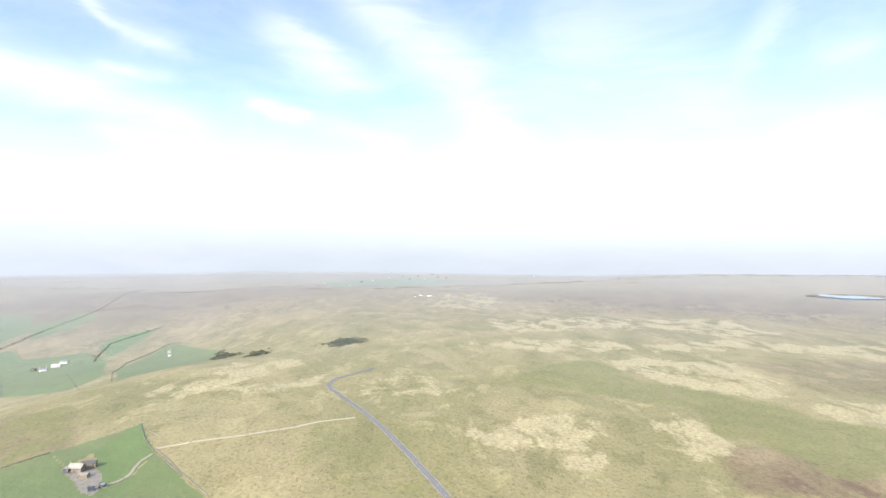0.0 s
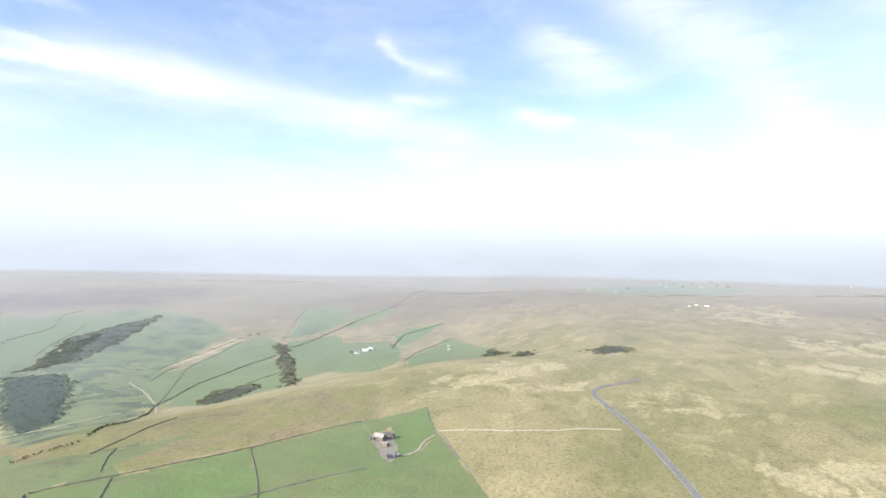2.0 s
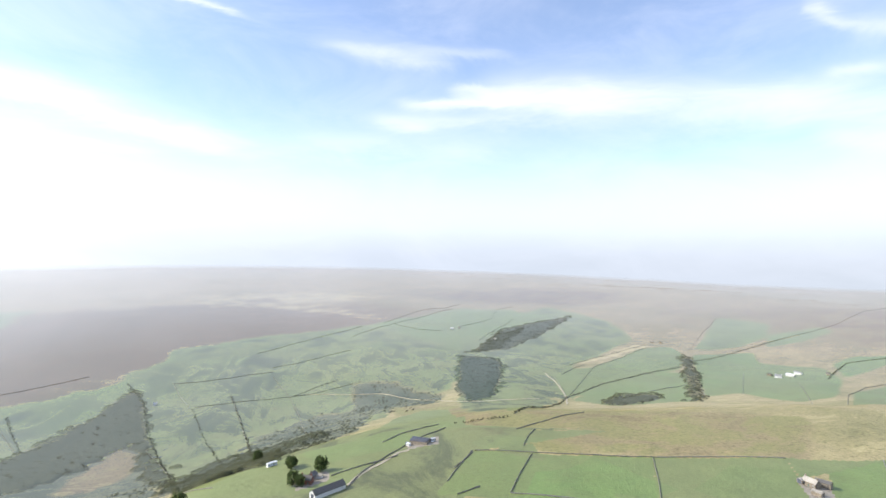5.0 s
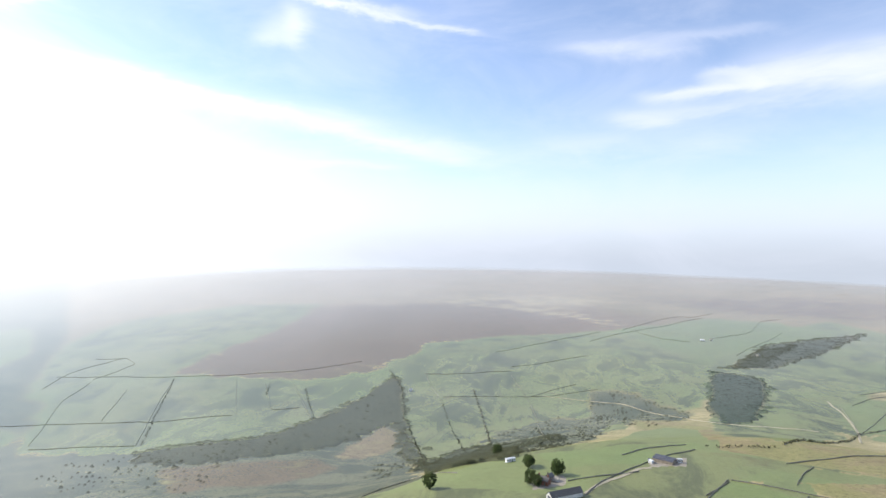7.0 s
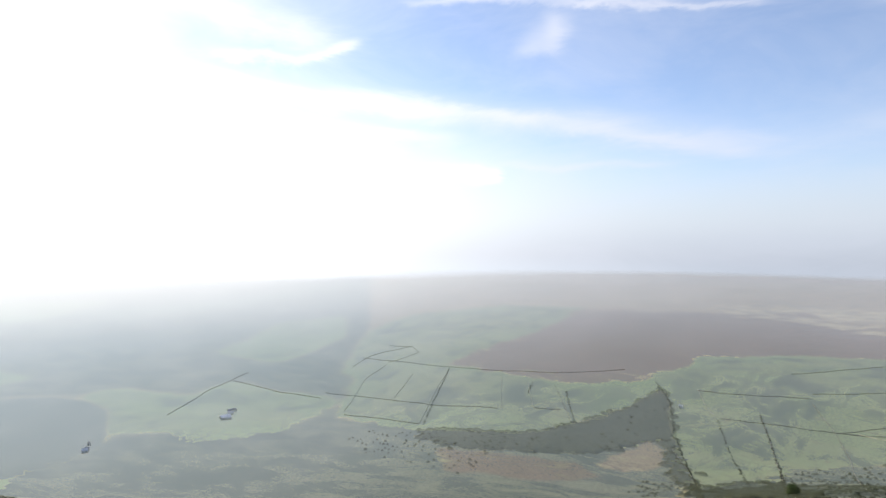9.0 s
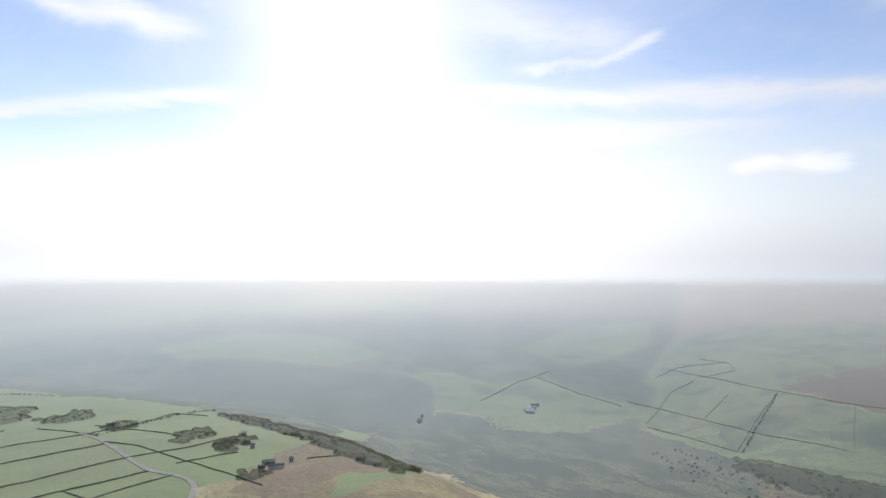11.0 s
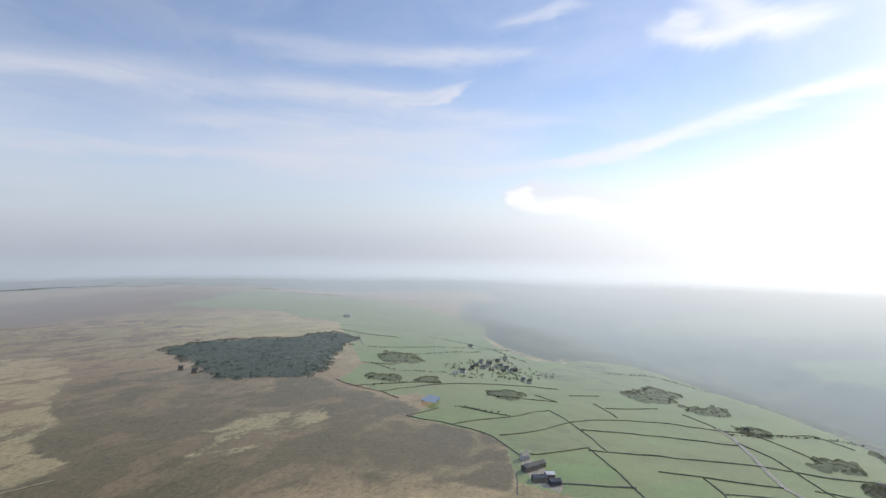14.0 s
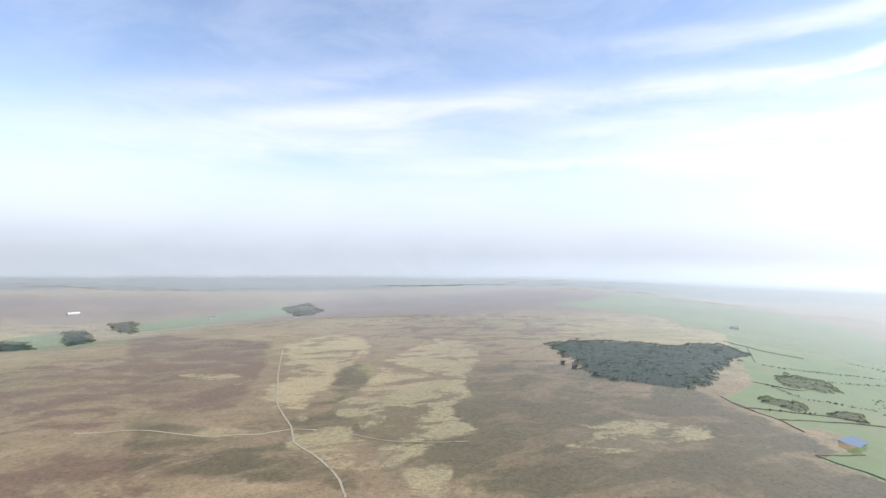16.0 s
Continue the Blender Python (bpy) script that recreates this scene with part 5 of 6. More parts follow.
# a low heather and rush patch, not trees, built as a stand
wood("mixed", 1.2, 2.6, (-216, 1009), (-204, 1071), (-165, 1088), (-157, 1032), (-196, 974))
wood("mixed", 3.6, 4.4, (-793, -69), (-866, -12), (-849, 41), (-677, 61), (-491, 24), (-484, -17))
wood("mixed", 3.6, 4.4, (-758, -75), (-855, 39), (-846, 132), (-735, 115), (-689, -68))
wood("mixed", 3.6, 4.4, (-87, -765), (-137, -776), (-180, -689), (-230, -612), (-261, -544), (-184, -415), (-171, -497), (-142, -620), (-99, -733))
wood("mixed", 3.6, 4.4, (-66, -584), (-87, -594), (-86, -568), (-67, -556))
wood("conifer", 3.0, 4.2, (1498, 557), (1504, 516), (1155, 387), (1127, 419))
wood("conifer", 3.0, 4.2, (1700, 492), (1711, 445), (1420, 358), (1296, 357))
wood("mixed", 3.6, 4.4, (1876, 429), (1938, 373), (1582, 298), (1654, 345))
wood("mixed", 3.6, 4.4, (2350, -100), (2495, -217), (2208, -248), (2005, -145))
wood("mixed", 3.6, 4.4, (-1337, 602), (-1532, 777), (-1665, 968), (-1548, 855), (-1390, 717))
wood("conifer", 3.0, 4.2, (905, -528), (927, -607), (886, -705), (834, -780), (854, -831), (834, -876), (755, -862), (712, -777), (643, -663), (568, -564), (563, -527), (606, -483), (653, -458), (769, -493))
wood("mixed", 3.6, 5.5, (-1308, -186), (-1186, -153), (-1053, -132), (-880, -91), (-793, -68), (-773, -80), (-865, -111), (-1054, -149), (-967, -198), (-888, -229), (-828, -294), (-780, -362), (-766, -423), (-796, -511), (-837, -528), (-861, -467), (-889, -384), (-952, -339), (-1043, -304), (-1135, -258), (-1199, -221))
wood("mixed", 2.8, 4.0, (577, -709), (613, -784), (562, -786), (524, -750), (542, -706))
wood("mixed", 2.8, 4.0, (508, -600), (500, -619), (460, -611), (456, -594), (485, -581))
wood("mixed", 2.8, 4.0, (439, -626), (429, -660), (413, -639), (430, -616))
wood("mixed", 2.8, 4.0, (331, -647), (322, -677), (298, -660), (289, -630), (313, -619))
wood("mixed", 2.8, 4.0, (197, -842), (192, -954), (160, -950), (141, -903), (152, -819), (178, -796))
wood("mixed", 2.8, 4.0, (110, -807), (91, -871), (67, -860), (68, -815), (98, -779))
wood("mixed", 2.8, 4.0, (42, -701), (28, -751), (16, -734), (25, -693))
wood("mixed", 2.8, 4.0, (-28, -635), (-46, -658), (-59, -633), (-47, -598), (-33, -605))
wood("mixed", 2.8, 4.0, (-62, -569), (-78, -587), (-82, -558), (-69, -539))
wood("mixed", 2.8, 4.0, (-68, -454), (-83, -469), (-79, -448), (-67, -440))
wood("open", 2.3, 8, (493, -773), (493, -877), (475, -972), (401, -909), (329, -887), (342, -777), (390, -726), (442, -708))
wood("open", 2.3, 8, (-687, -140), (-778, -142), (-821, -98), (-795, -74), (-722, -82), (-673, -109))
wood("open", 2.3, 13, (-811, -557), (-811, -359), (-729, -322), (-629, -340), (-673, -538), (-774, -655))


# ---- buildings ----
def gable_body(bm, l, w, eaves, ridge, y0=0.0):
    """Walls with gables, one closed body."""
    a, b = l / 2, w / 2
    p = [(-a, -b), (a, -b), (a, b), (-a, b)]
    lo = [bm.verts.new((x, y + y0, -1.5)) for x, y in p]
    hi = [bm.verts.new((x, y + y0, eaves)) for x, y in p]
    g0, g1 = bm.verts.new((-a, y0, ridge)), bm.verts.new((a, y0, ridge))
    for f in ((lo[0], lo[1], hi[1], hi[0]), (lo[2], lo[3], hi[3], hi[2]), (lo[1], lo[2], hi[2], g1, hi[1]), (lo[3], lo[0], hi[0], g0, hi[3]), (hi[0], hi[1], g1, g0), (hi[2], hi[3], g0, g1)):
        bm.faces.new(f)
    return bm


def roof_slope(bm, l, w, eaves, ridge, side, y0=0.0, over=0.35, thick=0.16):
    """One slope of a roof: a slab with stepped courses, one body."""
    a, b = l / 2 + over, w / 2 + over
    drop = (ridge - eaves) / (w / 2) * over
    n = 7
    line = []
    for k in range(n):
        for s, up in ((k / n, 0.06), ((k + 1) / n, 0.0)):
            line.append((-side * b * (1 - s) + y0, eaves - drop + (ridge - eaves + drop) * s + thick + up))
    line += [(y0, ridge), (-side * b + y0, eaves - drop)]
    ends = [[bm.verts.new((x, y, z)) for y, z in line] for x in (-a, a)]
    for k in range(len(line)):
        q = (k + 1) % len(line)
        bm.faces.new((ends[0][k], ends[0][q], ends[1][q], ends[1][k]))
    bm.faces.new(ends[0])
    bm.faces.new(ends[1][::-1])
    bmesh.ops.recalc_face_normals(bm, faces=bm.faces)
    return bm


def window(parent, x, y, z, w=0.9, h=1.1, face=-1):
    bm = box(bmesh.new(), x - w / 2 - 0.08, x + w / 2 + 0.08, y - 0.04, y + 0.04, z - 0.1, z)
    for a, b, c, d in ((-w / 2 - 0.08, -w / 2, 0, h), (w / 2, w / 2 + 0.08, 0, h), (-w / 2 - 0.08, w / 2 + 0.08, h, h + 0.1), (-0.03, 0.03, 0, h)):
        box(bm, x + a, x + b, y - 0.04, y + 0.04, z + c, z + d)
    fr = part("window", bm, FRAME_WHITE, parent, "white-painted window")
    part("pane", box(bmesh.new(), x - w / 2, x + w / 2, y - 0.012, y + 0.012, z, z + h), GLASS, fr)


def house(x, y, turn, l=10.0, w=6.0, eaves=3.5, wall=None, roof=None, chimneys=2, label="grey stone farmhouse with slate roof", name="house", windows=True, rise=0.42):
    ob = new(name)
    ob.matrix_world = pose(x, y, float(land(x, y)) + 0.1, 0, 0, turn)
    ridge = eaves + w * rise
    part("wall", gable_body(bmesh.new(), l, w, eaves, ridge), wall or GRITSTONE, ob)
    for side in (1, -1):
        part("roof", roof_slope(bmesh.new(), l, w, eaves, ridge, side), roof or SLATE, ob)
    for k in range(chimneys):
        cx = (l / 2 - 0.7) * (1 if k else -1)
        bm = box(bmesh.new(), cx - 0.45, cx + 0.45, -0.4, 0.4, ridge - 0.6, ridge + 1.1)
        box(bm, cx - 0.52, cx + 0.52, -0.47, 0.47, ridge + 1.1, ridge + 1.25)
        for q in (-0.2, 0.2):
            box(bm, cx + q - 0.12, cx + q + 0.12, -0.12, 0.12, ridge + 1.25, ridge + 1.7)
        part("chimney", bm, wall or GRITSTONE, ob)
    if windows:
        n = max(2, int(l / 3.2))
        for face in (-1, 1):
            for row in ((1.0, 3.2) if eaves > 4 else (1.0,)):
                for k in range(n):
                    px = -l / 2 + l * (k + 0.5) / n
                    if row == 1.0 and k == n // 2:
                        continue
                    window(ob, px, face * (w / 2 + 0.03), row)
            px = -l / 2 + l * (n // 2 + 0.5) / n
            d = part("door", box(bmesh.new(), px - 0.48, px + 0.48, face * (w / 2 + 0.03) - 0.04, face * (w / 2 + 0.03) + 0.04, -0.1, 2.05), WOOD_DOOR, ob, "dark painted door")
            part("handle", box(bmesh.new(), px + 0.3, px + 0.42, face * (w / 2 + 0.09) - 0.02, face * (w / 2 + 0.09) + 0.02, 0.95, 1.05), FRAME_WHITE, d)
    return tagged(ob, label, "house")


def barn(x, y, turn, l=16.0, w=8.0, eaves=3.8, wall=None, roof=None, spans=1, label="low farm barn with grey sheet roof", rise=0.25):
    ob = new("barn")
    ob.matrix_world = pose(x, y, float(land(x, y)) + 0.1, 0, 0, turn)
    ridge = eaves + w * rise
    for s in range(spans):
        y0 = (s - (spans - 1) / 2) * (w + 0.02)
        part("wall", gable_body(bmesh.new(), l, w, eaves, ridge, y0), wall or GRITSTONE, ob)
        for side in (1, -1):
            part("roof", roof_slope(bmesh.new(), l, w, eaves, ridge, side, y0, 0.0 if spans > 1 else 0.35), roof or FIBRE, ob)
        bm = box(bmesh.new(), -l / 2 - 0.08, -l / 2 - 0.02, y0 - 1.7, y0 + 1.7, -0.1, 3.2)
        for q in (-1.2, -0.4, 0.4, 1.2):
            box(bm, -l / 2 - 0.12, -l / 2 - 0.08, y0 + q - 0.05, y0 + q + 0.05, 0, 3.1)
        part("door", bm, DARK_TIN, ob, "dark sliding barn door")
    return tagged(ob, label, "barn")


def caravan(x, y, turn, l=9.5, w=3.0, label="long white static caravan on rough grass"):
    ob = new("static_caravan")
    ob.matrix_world = pose(x, y, float(land(x, y)) + 0.1, 0, 0, turn)
    bm = gable_body(bmesh.new(), l, w, 2.9, 3.2)
    bmesh.ops.bevel(bm, geom=bm.edges[:], offset=0.06, segments=1, affect="EDGES")
    part("body", bm, WHITE_TIN, ob)
    for side in (1, -1):
        part("roof", roof_slope(bmesh.new(), l, w, 2.9, 3.2, side, 0, 0.1, 0.06), WHITE_TIN, ob)
    for k in range(4):
        for face in (-1, 1):
            window(ob, -l / 2 + l * (k + 0.5) / 4, face * (w / 2 + 0.03), 1.3, 1.2, 0.9)
    part("door", box(bmesh.new(), 0.9, 1.7, -w / 2 - 0.05, -w / 2 - 0.01, 0.3, 2.3), WOOD_DOOR, ob)
    return tagged(ob, label, "caravan")


house(-280.5, 416.3, -1, l=10.4, w=6.0, roof=PALE_SLATE, label="stone farmhouse with pale stone-slate roof")
barn(-277.3, 425.7, 18, l=10.4, w=5.6, eaves=3.7, roof=SLATE, label="stone barn with dark slate roof beside the farmhouse")
barn(-286.3, 414.8, 90, l=7.2, w=4.4, eaves=2.6, roof=PALE_SLATE, label="low stone outbuilding with pale slate roof")
barn(-268.1, 405.3, 3, l=7.2, w=4.0, eaves=2.6, roof=PALE_SLATE, label="stone outbuilding at the edge of the farmyard")
barn(-247.5, 383.0, 28, l=4.0, w=2.4, eaves=2.1, roof=DARK_TIN, wall=DARK_TIN, label="small dark sheet-metal shed in the farmyard")
barn(-244.0, 389.9, 12, l=3.2, w=2.4, eaves=2.1, roof=FIBRE, wall=DARK_TIN, label="small grey shed by the farm track")
house(-807.5, 1091.8, 26, l=12.8, w=7.2, wall=WHITE_WASH, roof=FIBRE, label="whitewashed farmhouse in the valley fields")
barn(-807.8, 1128.8, 21, l=16.0, w=8.8, eaves=4.0, wall=WHITE_WASH, roof=WHITE_TIN, label="white-roofed farm barn in the valley")
barn(-817.0, 1166.3, 15, l=14.4, w=8.0, eaves=4.0, wall=WHITE_WASH, roof=FIBRE, label="pale farm barn in the valley")
barn(-835.5, 1103.4, -3, l=9.6, w=5.6, wall=GRITSTONE, roof=SLATE, label="stone barn at the end of the valley farm")
house(-778.9, 1206.4, 23, l=7.2, w=4.8, roof=SLATE, label="small stone cottage below a field wall")
house(-629.6, 1246.0, 17, l=7.2, w=4.8, wall=WHITE_WASH, roof=PALE_SLATE, label="lone white cottage on green pasture")
house(-1278.6, 1183.1, 42, l=11.2, w=5.6, roof=PALE_SLATE, label="stone farmhouse on the valley shoulder")
barn(-1261.5, 1201.3, 21, l=8.0, w=4.8, roof=SLATE, label="stone barn on the valley shoulder")
house(-1679.0, 697.3, 67, l=11.2, w=5.6, wall=WHITE_WASH, roof=WHITE_TIN, label="white farmhouse high on the far slope")
house(-1688.1, 727.0, 67, l=7.2, w=4.8, wall=WHITE_WASH, roof=PALE_SLATE, label="small white house high on the far slope")
house(-1502.4, 769.5, 33, l=6.4, w=4.8, wall=WHITE_WASH, roof=PALE_SLATE, label="white house at the head of the wooded clough")
house(-1210.2, -137.2, 96, l=7.2, w=4.8, wall=WHITE_WASH, roof=WHITE_TIN, label="white cottage beside the dark wood")
barn(-471.8, 165.5, 53, l=17.0, w=6.0, eaves=2.6, wall=GRITSTONE, roof=DARK_TIN, spans=2, rise=0.16, label="twin-span barn with dark grey roofs and pale gables")
caravan(-469.6, 177.4, 89, l=4.0, w=2.4, label="short white trailer beside the barn")
barn(-467.7, 152.8, 32, l=4.0, w=2.8, eaves=2.1, wall=WHITE_WASH, roof=WHITE_TIN, label="small pale shed at the barn")
caravan(-476.7, 34.6, 118, l=8.8, w=2.6)
house(-412.3, 55.2, 57, l=8.8, w=5.6, wall=BRICK_RED, roof=SLATE, label="brick and stone house among trees")
house(-419.7, 60.5, 142, l=6.4, w=4.8, eaves=3.5, wall=GRITSTONE, roof=SLATE, chimneys=1, label="stone wing of the house among trees")
barn(-418.9, 65.5, 61, l=4.8, w=3.2, eaves=2.1, wall=WHITE_WASH, roof=PALE_SLATE, label="pale garden outhouse beside the trees")
barn(-386.0, 66.5, 116, l=26, w=7.0, eaves=3.2, wall=WHITE_WASH, roof=SLATE, rise=0.4, label="long stone barn with dark roof and white gable")
house(186.0, -425.1, -116, l=7.2, w=4.8, wall=WHITE_WASH, roof=PALE_SLATE, label="whitewashed cottage at the moor edge")
barn(171.4, -413.9, -116, l=17.6, w=6.4, eaves=3.2, roof=SLATE, label="long stone barn with weathered dark roof")
barn(173.6, -408.7, -115, l=14.4, w=6.4, eaves=3.2, roof=DARK_TIN, label="dark-roofed shed of the moor-edge farm")
barn(160.0, -394.8, -138, l=11.2, w=6.4, eaves=3.0, roof=DARK_TIN, label="grey-roofed shed of the moor-edge farm")
barn(155.0, -403.2, -139, l=7.2, w=5.6, eaves=3.3, roof=WHITE_TIN, label="shed with bright white sheet roof")
barn(147.7, -395.3, -140, l=8.8, w=5.6, eaves=3.0, wall=DARK_TIN, roof=DARK_TIN, label="dark sheet-metal shed beside the white-roofed one")
house(-82.4, -462.7, 170, eaves=2.8, l=5.1, w=3.8, wall=WHITE_WASH, roof=SLATE, label="white-gabled house of the rim farm")
barn(-92.8, -466.9, 169, eaves=2.8, l=7.7, w=4.5, wall=WHITE_WASH, roof=DARK_TIN, label="white-walled barn of the rim farm")
barn(-99.4, -465.5, 168, eaves=2.8, l=4.5, w=3.8, wall=WHITE_WASH, roof=DARK_TIN, label="small white barn of the rim farm")
barn(-92.0, -483.3, 161, eaves=2.8, l=10.2, w=5.1, roof=FIBRE, label="grey-roofed barn of the rim farm")
house(-112.6, -487.2, 167, l=3.8, w=3.2, eaves=2.3, wall=WHITE_WASH, roof=PALE_SLATE, chimneys=1, label="small white outhouse on brown grass")
barn(-69.2, -577.9, 143, eaves=2.8, l=5.8, w=3.8, wall=WHITE_WASH, roof=PALE_SLATE, label="pale barn in a clump of trees")
house(-89.5, -605.4, 172, eaves=2.8, l=5.1, w=3.2, wall=WHITE_WASH, roof=WHITE_TIN, chimneys=1, label="small white house by the rim")
house(-89.4, -548.8, 161, eaves=2.8, l=3.8, w=3.2, wall=WHITE_WASH, roof=PALE_SLATE, chimneys=1, label="white cottage below the clump of trees")
house(36.9, -715.0, 178, eaves=2.8, l=6.4, w=3.8, wall=WHITE_WASH, roof=SLATE, label="white farmhouse beside the lane")
house(-454.0, -917.8, 134, eaves=2.8, l=5.8, w=3.8, wall=WHITE_WASH, roof=WHITE_TIN, label="white house down in the hazy valley")
house(-469.6, -943.6, 94, eaves=2.8, l=3.8, w=3.2, wall=WHITE_WASH, roof=PALE_SLATE, label="small white house down in the hazy valley")
barn(-691.5, -893.7, 162, eaves=2.8, l=19.2, w=7.7, wall=WHITE_WASH, roof=WHITE_TIN, label="long white shed down in the valley")
barn(-725.9, -917.6, 162, eaves=2.8, l=16.6, w=7.7, wall=WHITE_WASH, roof=FIBRE, label="long pale shed down in the valley")
barn(-684.6, -881.4, 137, l=19.2, w=6.4, wall=WHITE_WASH, roof=WHITE_TIN, label="long low white farm shed in the valley")
barn(-713.1, -904.7, 137, l=11.2, w=6.4, wall=WHITE_WASH, roof=WHITE_TIN, label="white shed behind the long one")
house(-445.3, -906.5, 144, l=8.0, w=5.6, wall=WHITE_WASH, roof=WHITE_TIN, label="white farmhouse on the hazy slope")
barn(1041.7, -1136.9, -143, l=20.8, w=9.6, wall=WHITE_WASH, roof=WHITE_TIN, label="large white-roofed barn across the fields")
barn(2040.6, 149.1, -91, l=24.0, w=8.0, wall=WHITE_WASH, roof=FIBRE, label="pale farm buildings on the far hillside")
barn(2101.4, 580.1, -55, l=35.2, w=9.6, wall=WHITE_WASH, roof=WHITE_TIN, label="long white shed on the far moor")
house(703.5, -455.4, -143, l=8.0, w=5.6, roof=SLATE, label="stone house at the plantation edge")
house(740.3, -457.0, -142, l=6.4, w=4.8, roof=SLATE, label="stone cottage at the plantation edge")
house(-604.1, 1196.1, 27, l=6.4, w=4.8, wall=WHITE_WASH, roof=PALE_SLATE, label="pale field barn on green pasture")
house(453.5, -823.4, 219, l=9.5, w=4.8, wall=GRITSTONE, roof=PALE_SLATE, label="stone village house with slate roof")
house(432.9, -809.5, 232, l=9.5, w=4.8, wall=WHITE_WASH, roof=SLATE, label="white village house with slate roof")
house(445.0, -850.6, 235, l=6.5, w=4.8, wall=WHITE_WASH, roof=SLATE, label="white village house with slate roof")
house(419.3, -816.6, 239, l=6.5, w=4.8, wall=GRITSTONE, roof=PALE_SLATE, label="stone village house with slate roof")
house(427.9, -852.6, 204, l=6.5, w=4.8, wall=WHITE_WASH, roof=PALE_SLATE, label="white village house with slate roof")
house(432.8, -877.0, 210, l=9.5, w=4.8, wall=WHITE_WASH, roof=SLATE, label="white village house with slate roof")
house(406.5, -836.5, 167, l=6.5, w=4.8, wall=GRITSTONE, roof=PALE_SLATE, label="stone village house with slate roof")
house(415.3, -867.7, 188, l=8, w=4.8, wall=WHITE_WASH, roof=SLATE, label="white village house with slate roof")
house(396.5, -843.5, 226, l=6.5, w=4.8, wall=WHITE_WASH, roof=SLATE, label="white village house with slate roof")
house(396.6, -861.1, 214, l=8, w=4.8, wall=GRITSTONE, roof=SLATE, label="stone village house with slate roof")
house(342.2, -773.7, 174, l=6.5, w=4.8, wall=WHITE_WASH, roof=SLATE, label="white village house with slate roof")
house(329.9, -768.1, 225, l=6.5, w=4.8, wall=WHITE_WASH, roof=SLATE, label="white village house with slate roof")
house(440.2, -787.3, 192, l=6.5, w=4.8, wall=GRITSTONE, roof=SLATE, label="stone village house with slate roof")
house(433.8, -744.9, 185, l=9.5, w=4.8, wall=WHITE_WASH, roof=SLATE, label="white village house with slate roof")
house(433.9, -721.6, 248, l=8, w=4.8, wall=WHITE_WASH, roof=PALE_SLATE, label="white village house with slate roof")
house(458.9, -917.7, 168, l=8, w=4.8, wall=GRITSTONE, roof=SLATE, label="stone village house with slate roof")
house(467.2, -967.0, 241, l=8, w=4.8, wall=WHITE_WASH, roof=SLATE, label="white village house with slate roof")
house(577.8, -1024.3, 196, l=9.5, w=4.8, wall=WHITE_WASH, roof=SLATE, label="white village house with slate roof")
house(457.0, -880.5, 215, l=9.5, w=4.8, wall=GRITSTONE, roof=PALE_SLATE, label="stone village house with slate roof")
house(467.2, -868.3, 174, l=8, w=4.8, wall=WHITE_WASH, roof=PALE_SLATE, label="white village house with slate roof")
barn(-382.7, 3909.3, 5, l=12, w=7, eaves=4, wall=WHITE_WASH, roof=SLATE, label="pale building of the far moorland village")
barn(-317.6, 3636.2, 4, l=9, w=7, eaves=4, wall=WHITE_WASH, roof=SLATE, label="pale building of the far moorland village")
barn(-297.7, 3978.9, 23, l=9, w=7, eaves=4, wall=GRITSTONE, roof=SLATE, label="pale building of the far moorland village")
barn(-228.8, 3745.0, 344, l=12, w=7, eaves=4, wall=GRITSTONE, roof=SLATE, label="pale building of the far moorland village")
barn(-183.6, 4041.8, 6, l=9, w=7, eaves=4, wall=GRITSTONE, roof=FIBRE, label="pale building of the far moorland village")
barn(-123.3, 3764.0, 10, l=16, w=7, eaves=4, wall=WHITE_WASH, roof=FIBRE, label="pale building of the far moorland village")
barn(-83.4, 4337.2, 11, l=12, w=7, eaves=4, wall=GRITSTONE, roof=PALE_SLATE, label="pale building of the far moorland village")
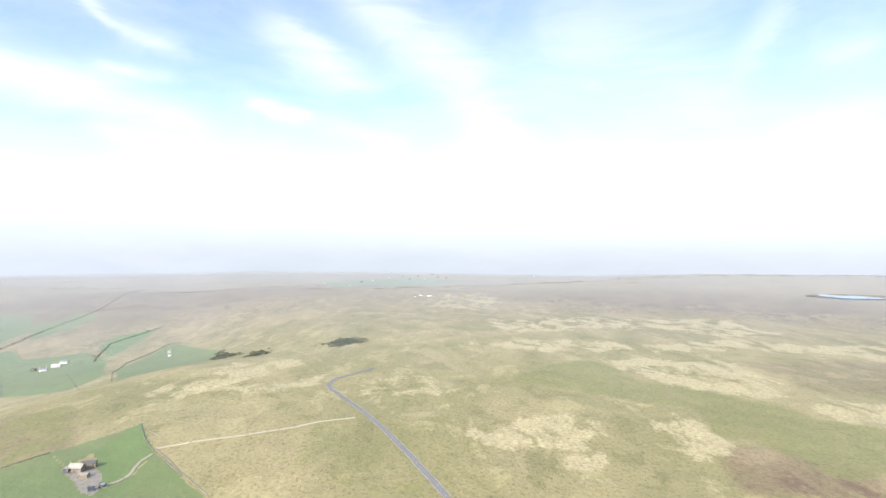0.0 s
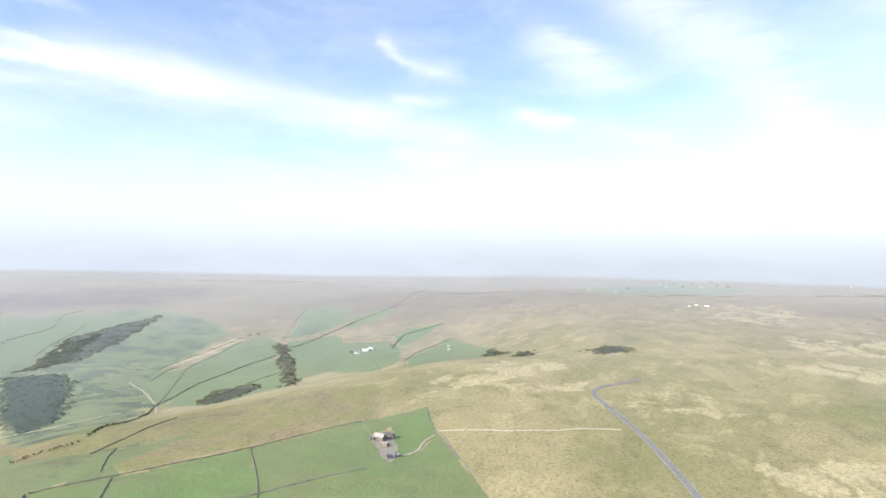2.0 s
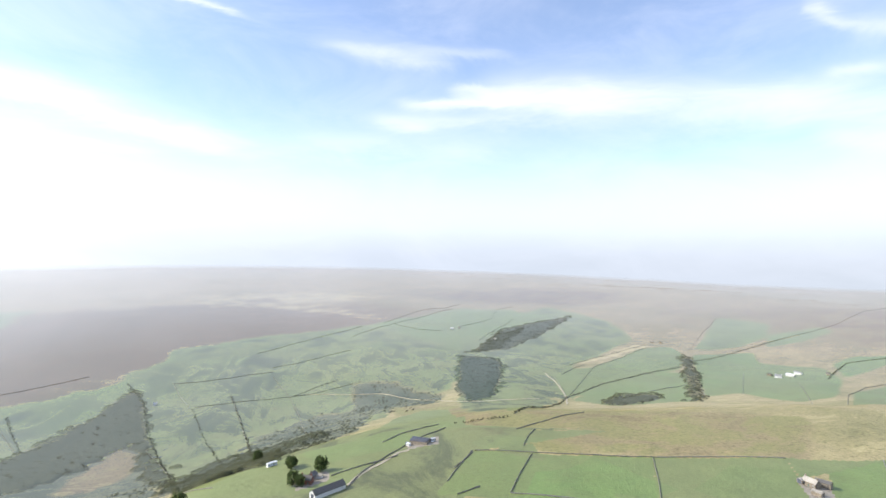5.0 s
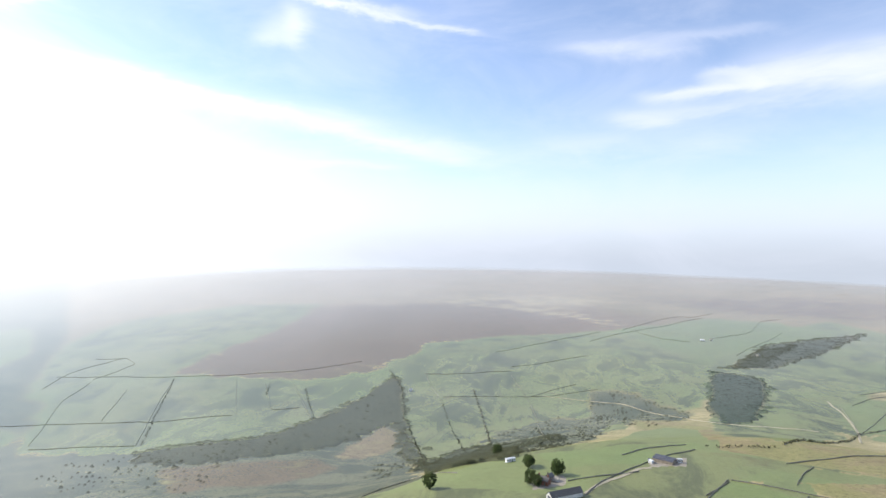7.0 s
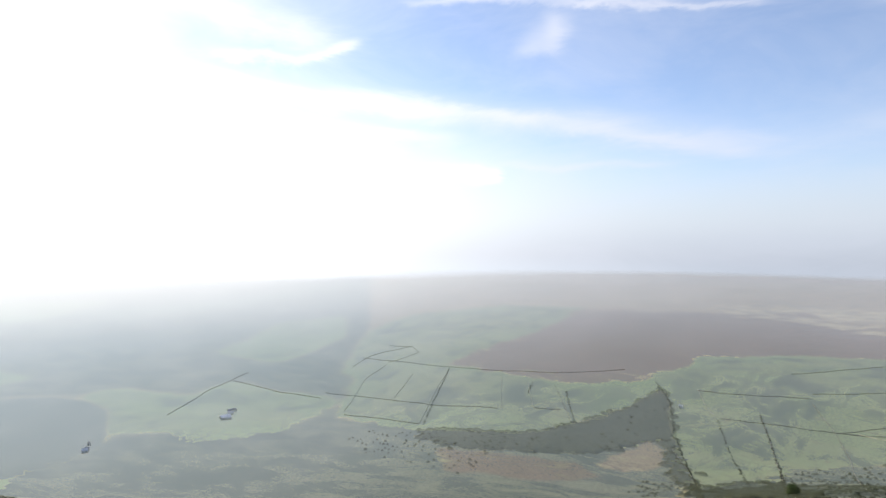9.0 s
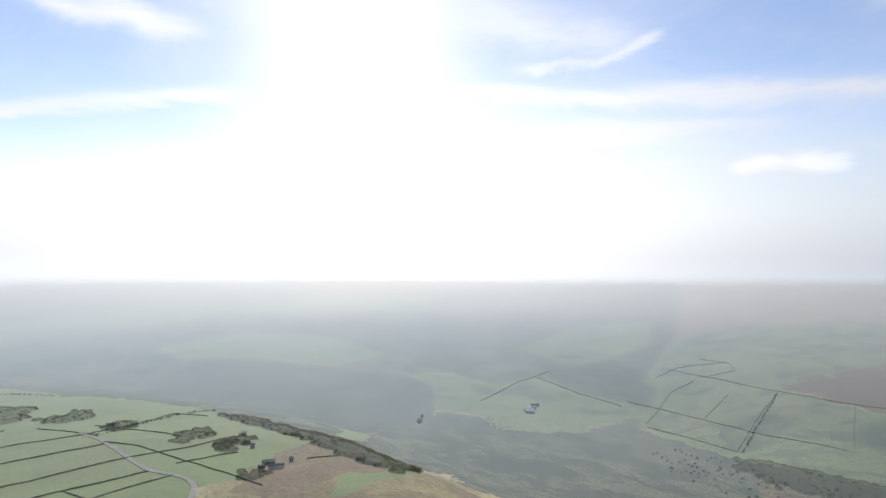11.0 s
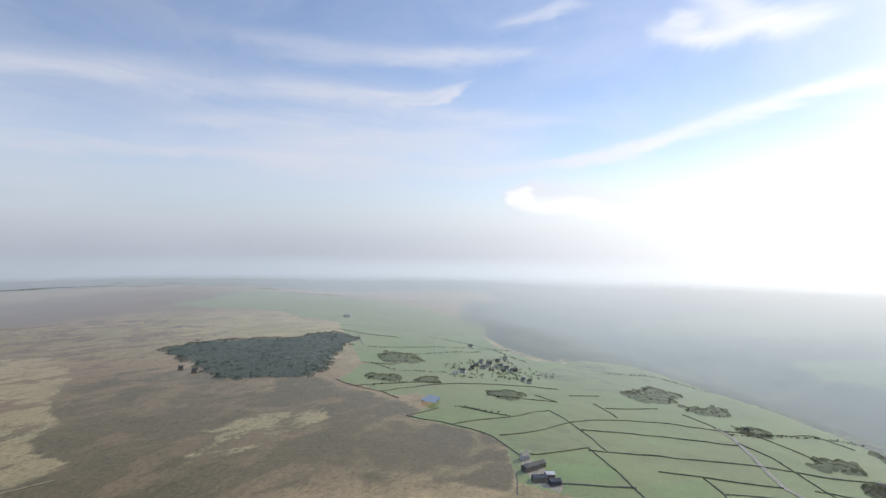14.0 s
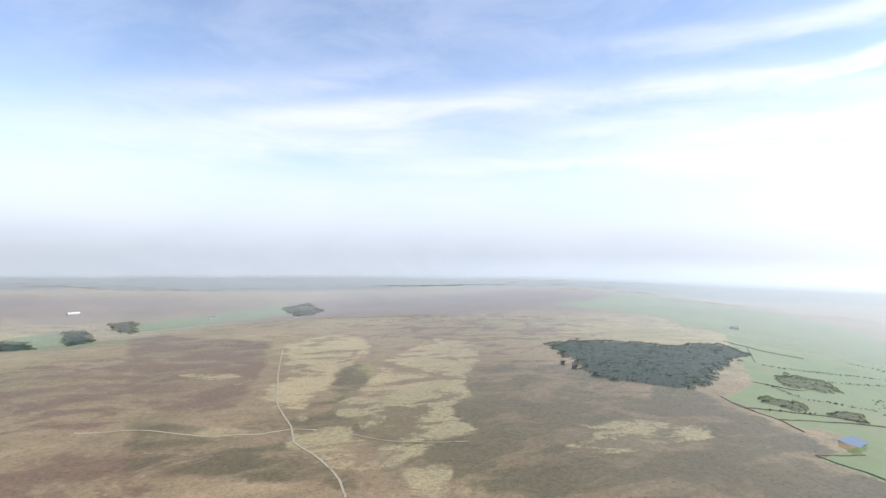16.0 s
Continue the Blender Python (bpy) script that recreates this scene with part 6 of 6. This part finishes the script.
barn(-34.4, 3973.9, 355, l=16, w=7, eaves=4, wall=GRITSTONE, roof=SLATE, label="pale building of the far moorland village")
barn(27.4, 3853.9, 344, l=16, w=7, eaves=4, wall=GRITSTONE, roof=SLATE, label="pale building of the far moorland village")
barn(-101.5, 2025.5, 344, l=9, w=7, eaves=4, wall=WHITE_WASH, roof=SLATE, label="pale building of the far moorland village")
barn(-82.0, 2068.4, 3, l=12, w=7, eaves=4, wall=WHITE_WASH, roof=SLATE, label="pale building of the far moorland village")
barn(-48.5, 2033.4, 352, l=16, w=7, eaves=4, wall=WHITE_WASH, roof=SLATE, label="pale building of the far moorland village")
barn(-466.3, 3606.0, 15, l=12, w=7, eaves=4, wall=WHITE_WASH, roof=FIBRE, label="pale building of the far moorland village")
barn(-511.5, 3403.8, 14, l=16, w=7, eaves=4, wall=GRITSTONE, roof=SLATE, label="pale building of the far moorland village")
barn(-680.9, 3116.5, 359, l=9, w=7, eaves=4, wall=WHITE_WASH, roof=PALE_SLATE, label="pale building of the far moorland village")
barn(720.9, 4245.2, 352, l=12, w=7, eaves=4, wall=WHITE_WASH, roof=FIBRE, label="pale building of the far moorland village")
barn(1173.7, 3584.8, 351, l=12, w=7, eaves=4, wall=GRITSTONE, roof=SLATE, label="pale building of the far moorland village")
barn(-509.9, 2978.7, 16, l=9, w=7, eaves=4, wall=WHITE_WASH, roof=PALE_SLATE, label="pale building of the far moorland village")
tree(-408.8, -31.2, 14, "round-crowned broadleaf tree on the pasture", 1)
tree(-453.5, 47.9, 12, "round-crowned broadleaf tree on the pasture", 2)
tree(-432.6, 68.5, 14, "round-crowned broadleaf tree on the pasture", 3)
tree(-411.6, 44.9, 12, "round-crowned broadleaf tree on the pasture", 4)
tree(-703.2, 34.1, 16, "round-crowned broadleaf tree on the pasture", 5)
tree(-407.0, 49.5, 10, "round-crowned broadleaf tree on the pasture", 6)
tree(-434.4, 70.0, 10, "round-crowned broadleaf tree on the pasture", 7)
tree(-459.3, 49.6, 10, "round-crowned broadleaf tree on the pasture", 8)
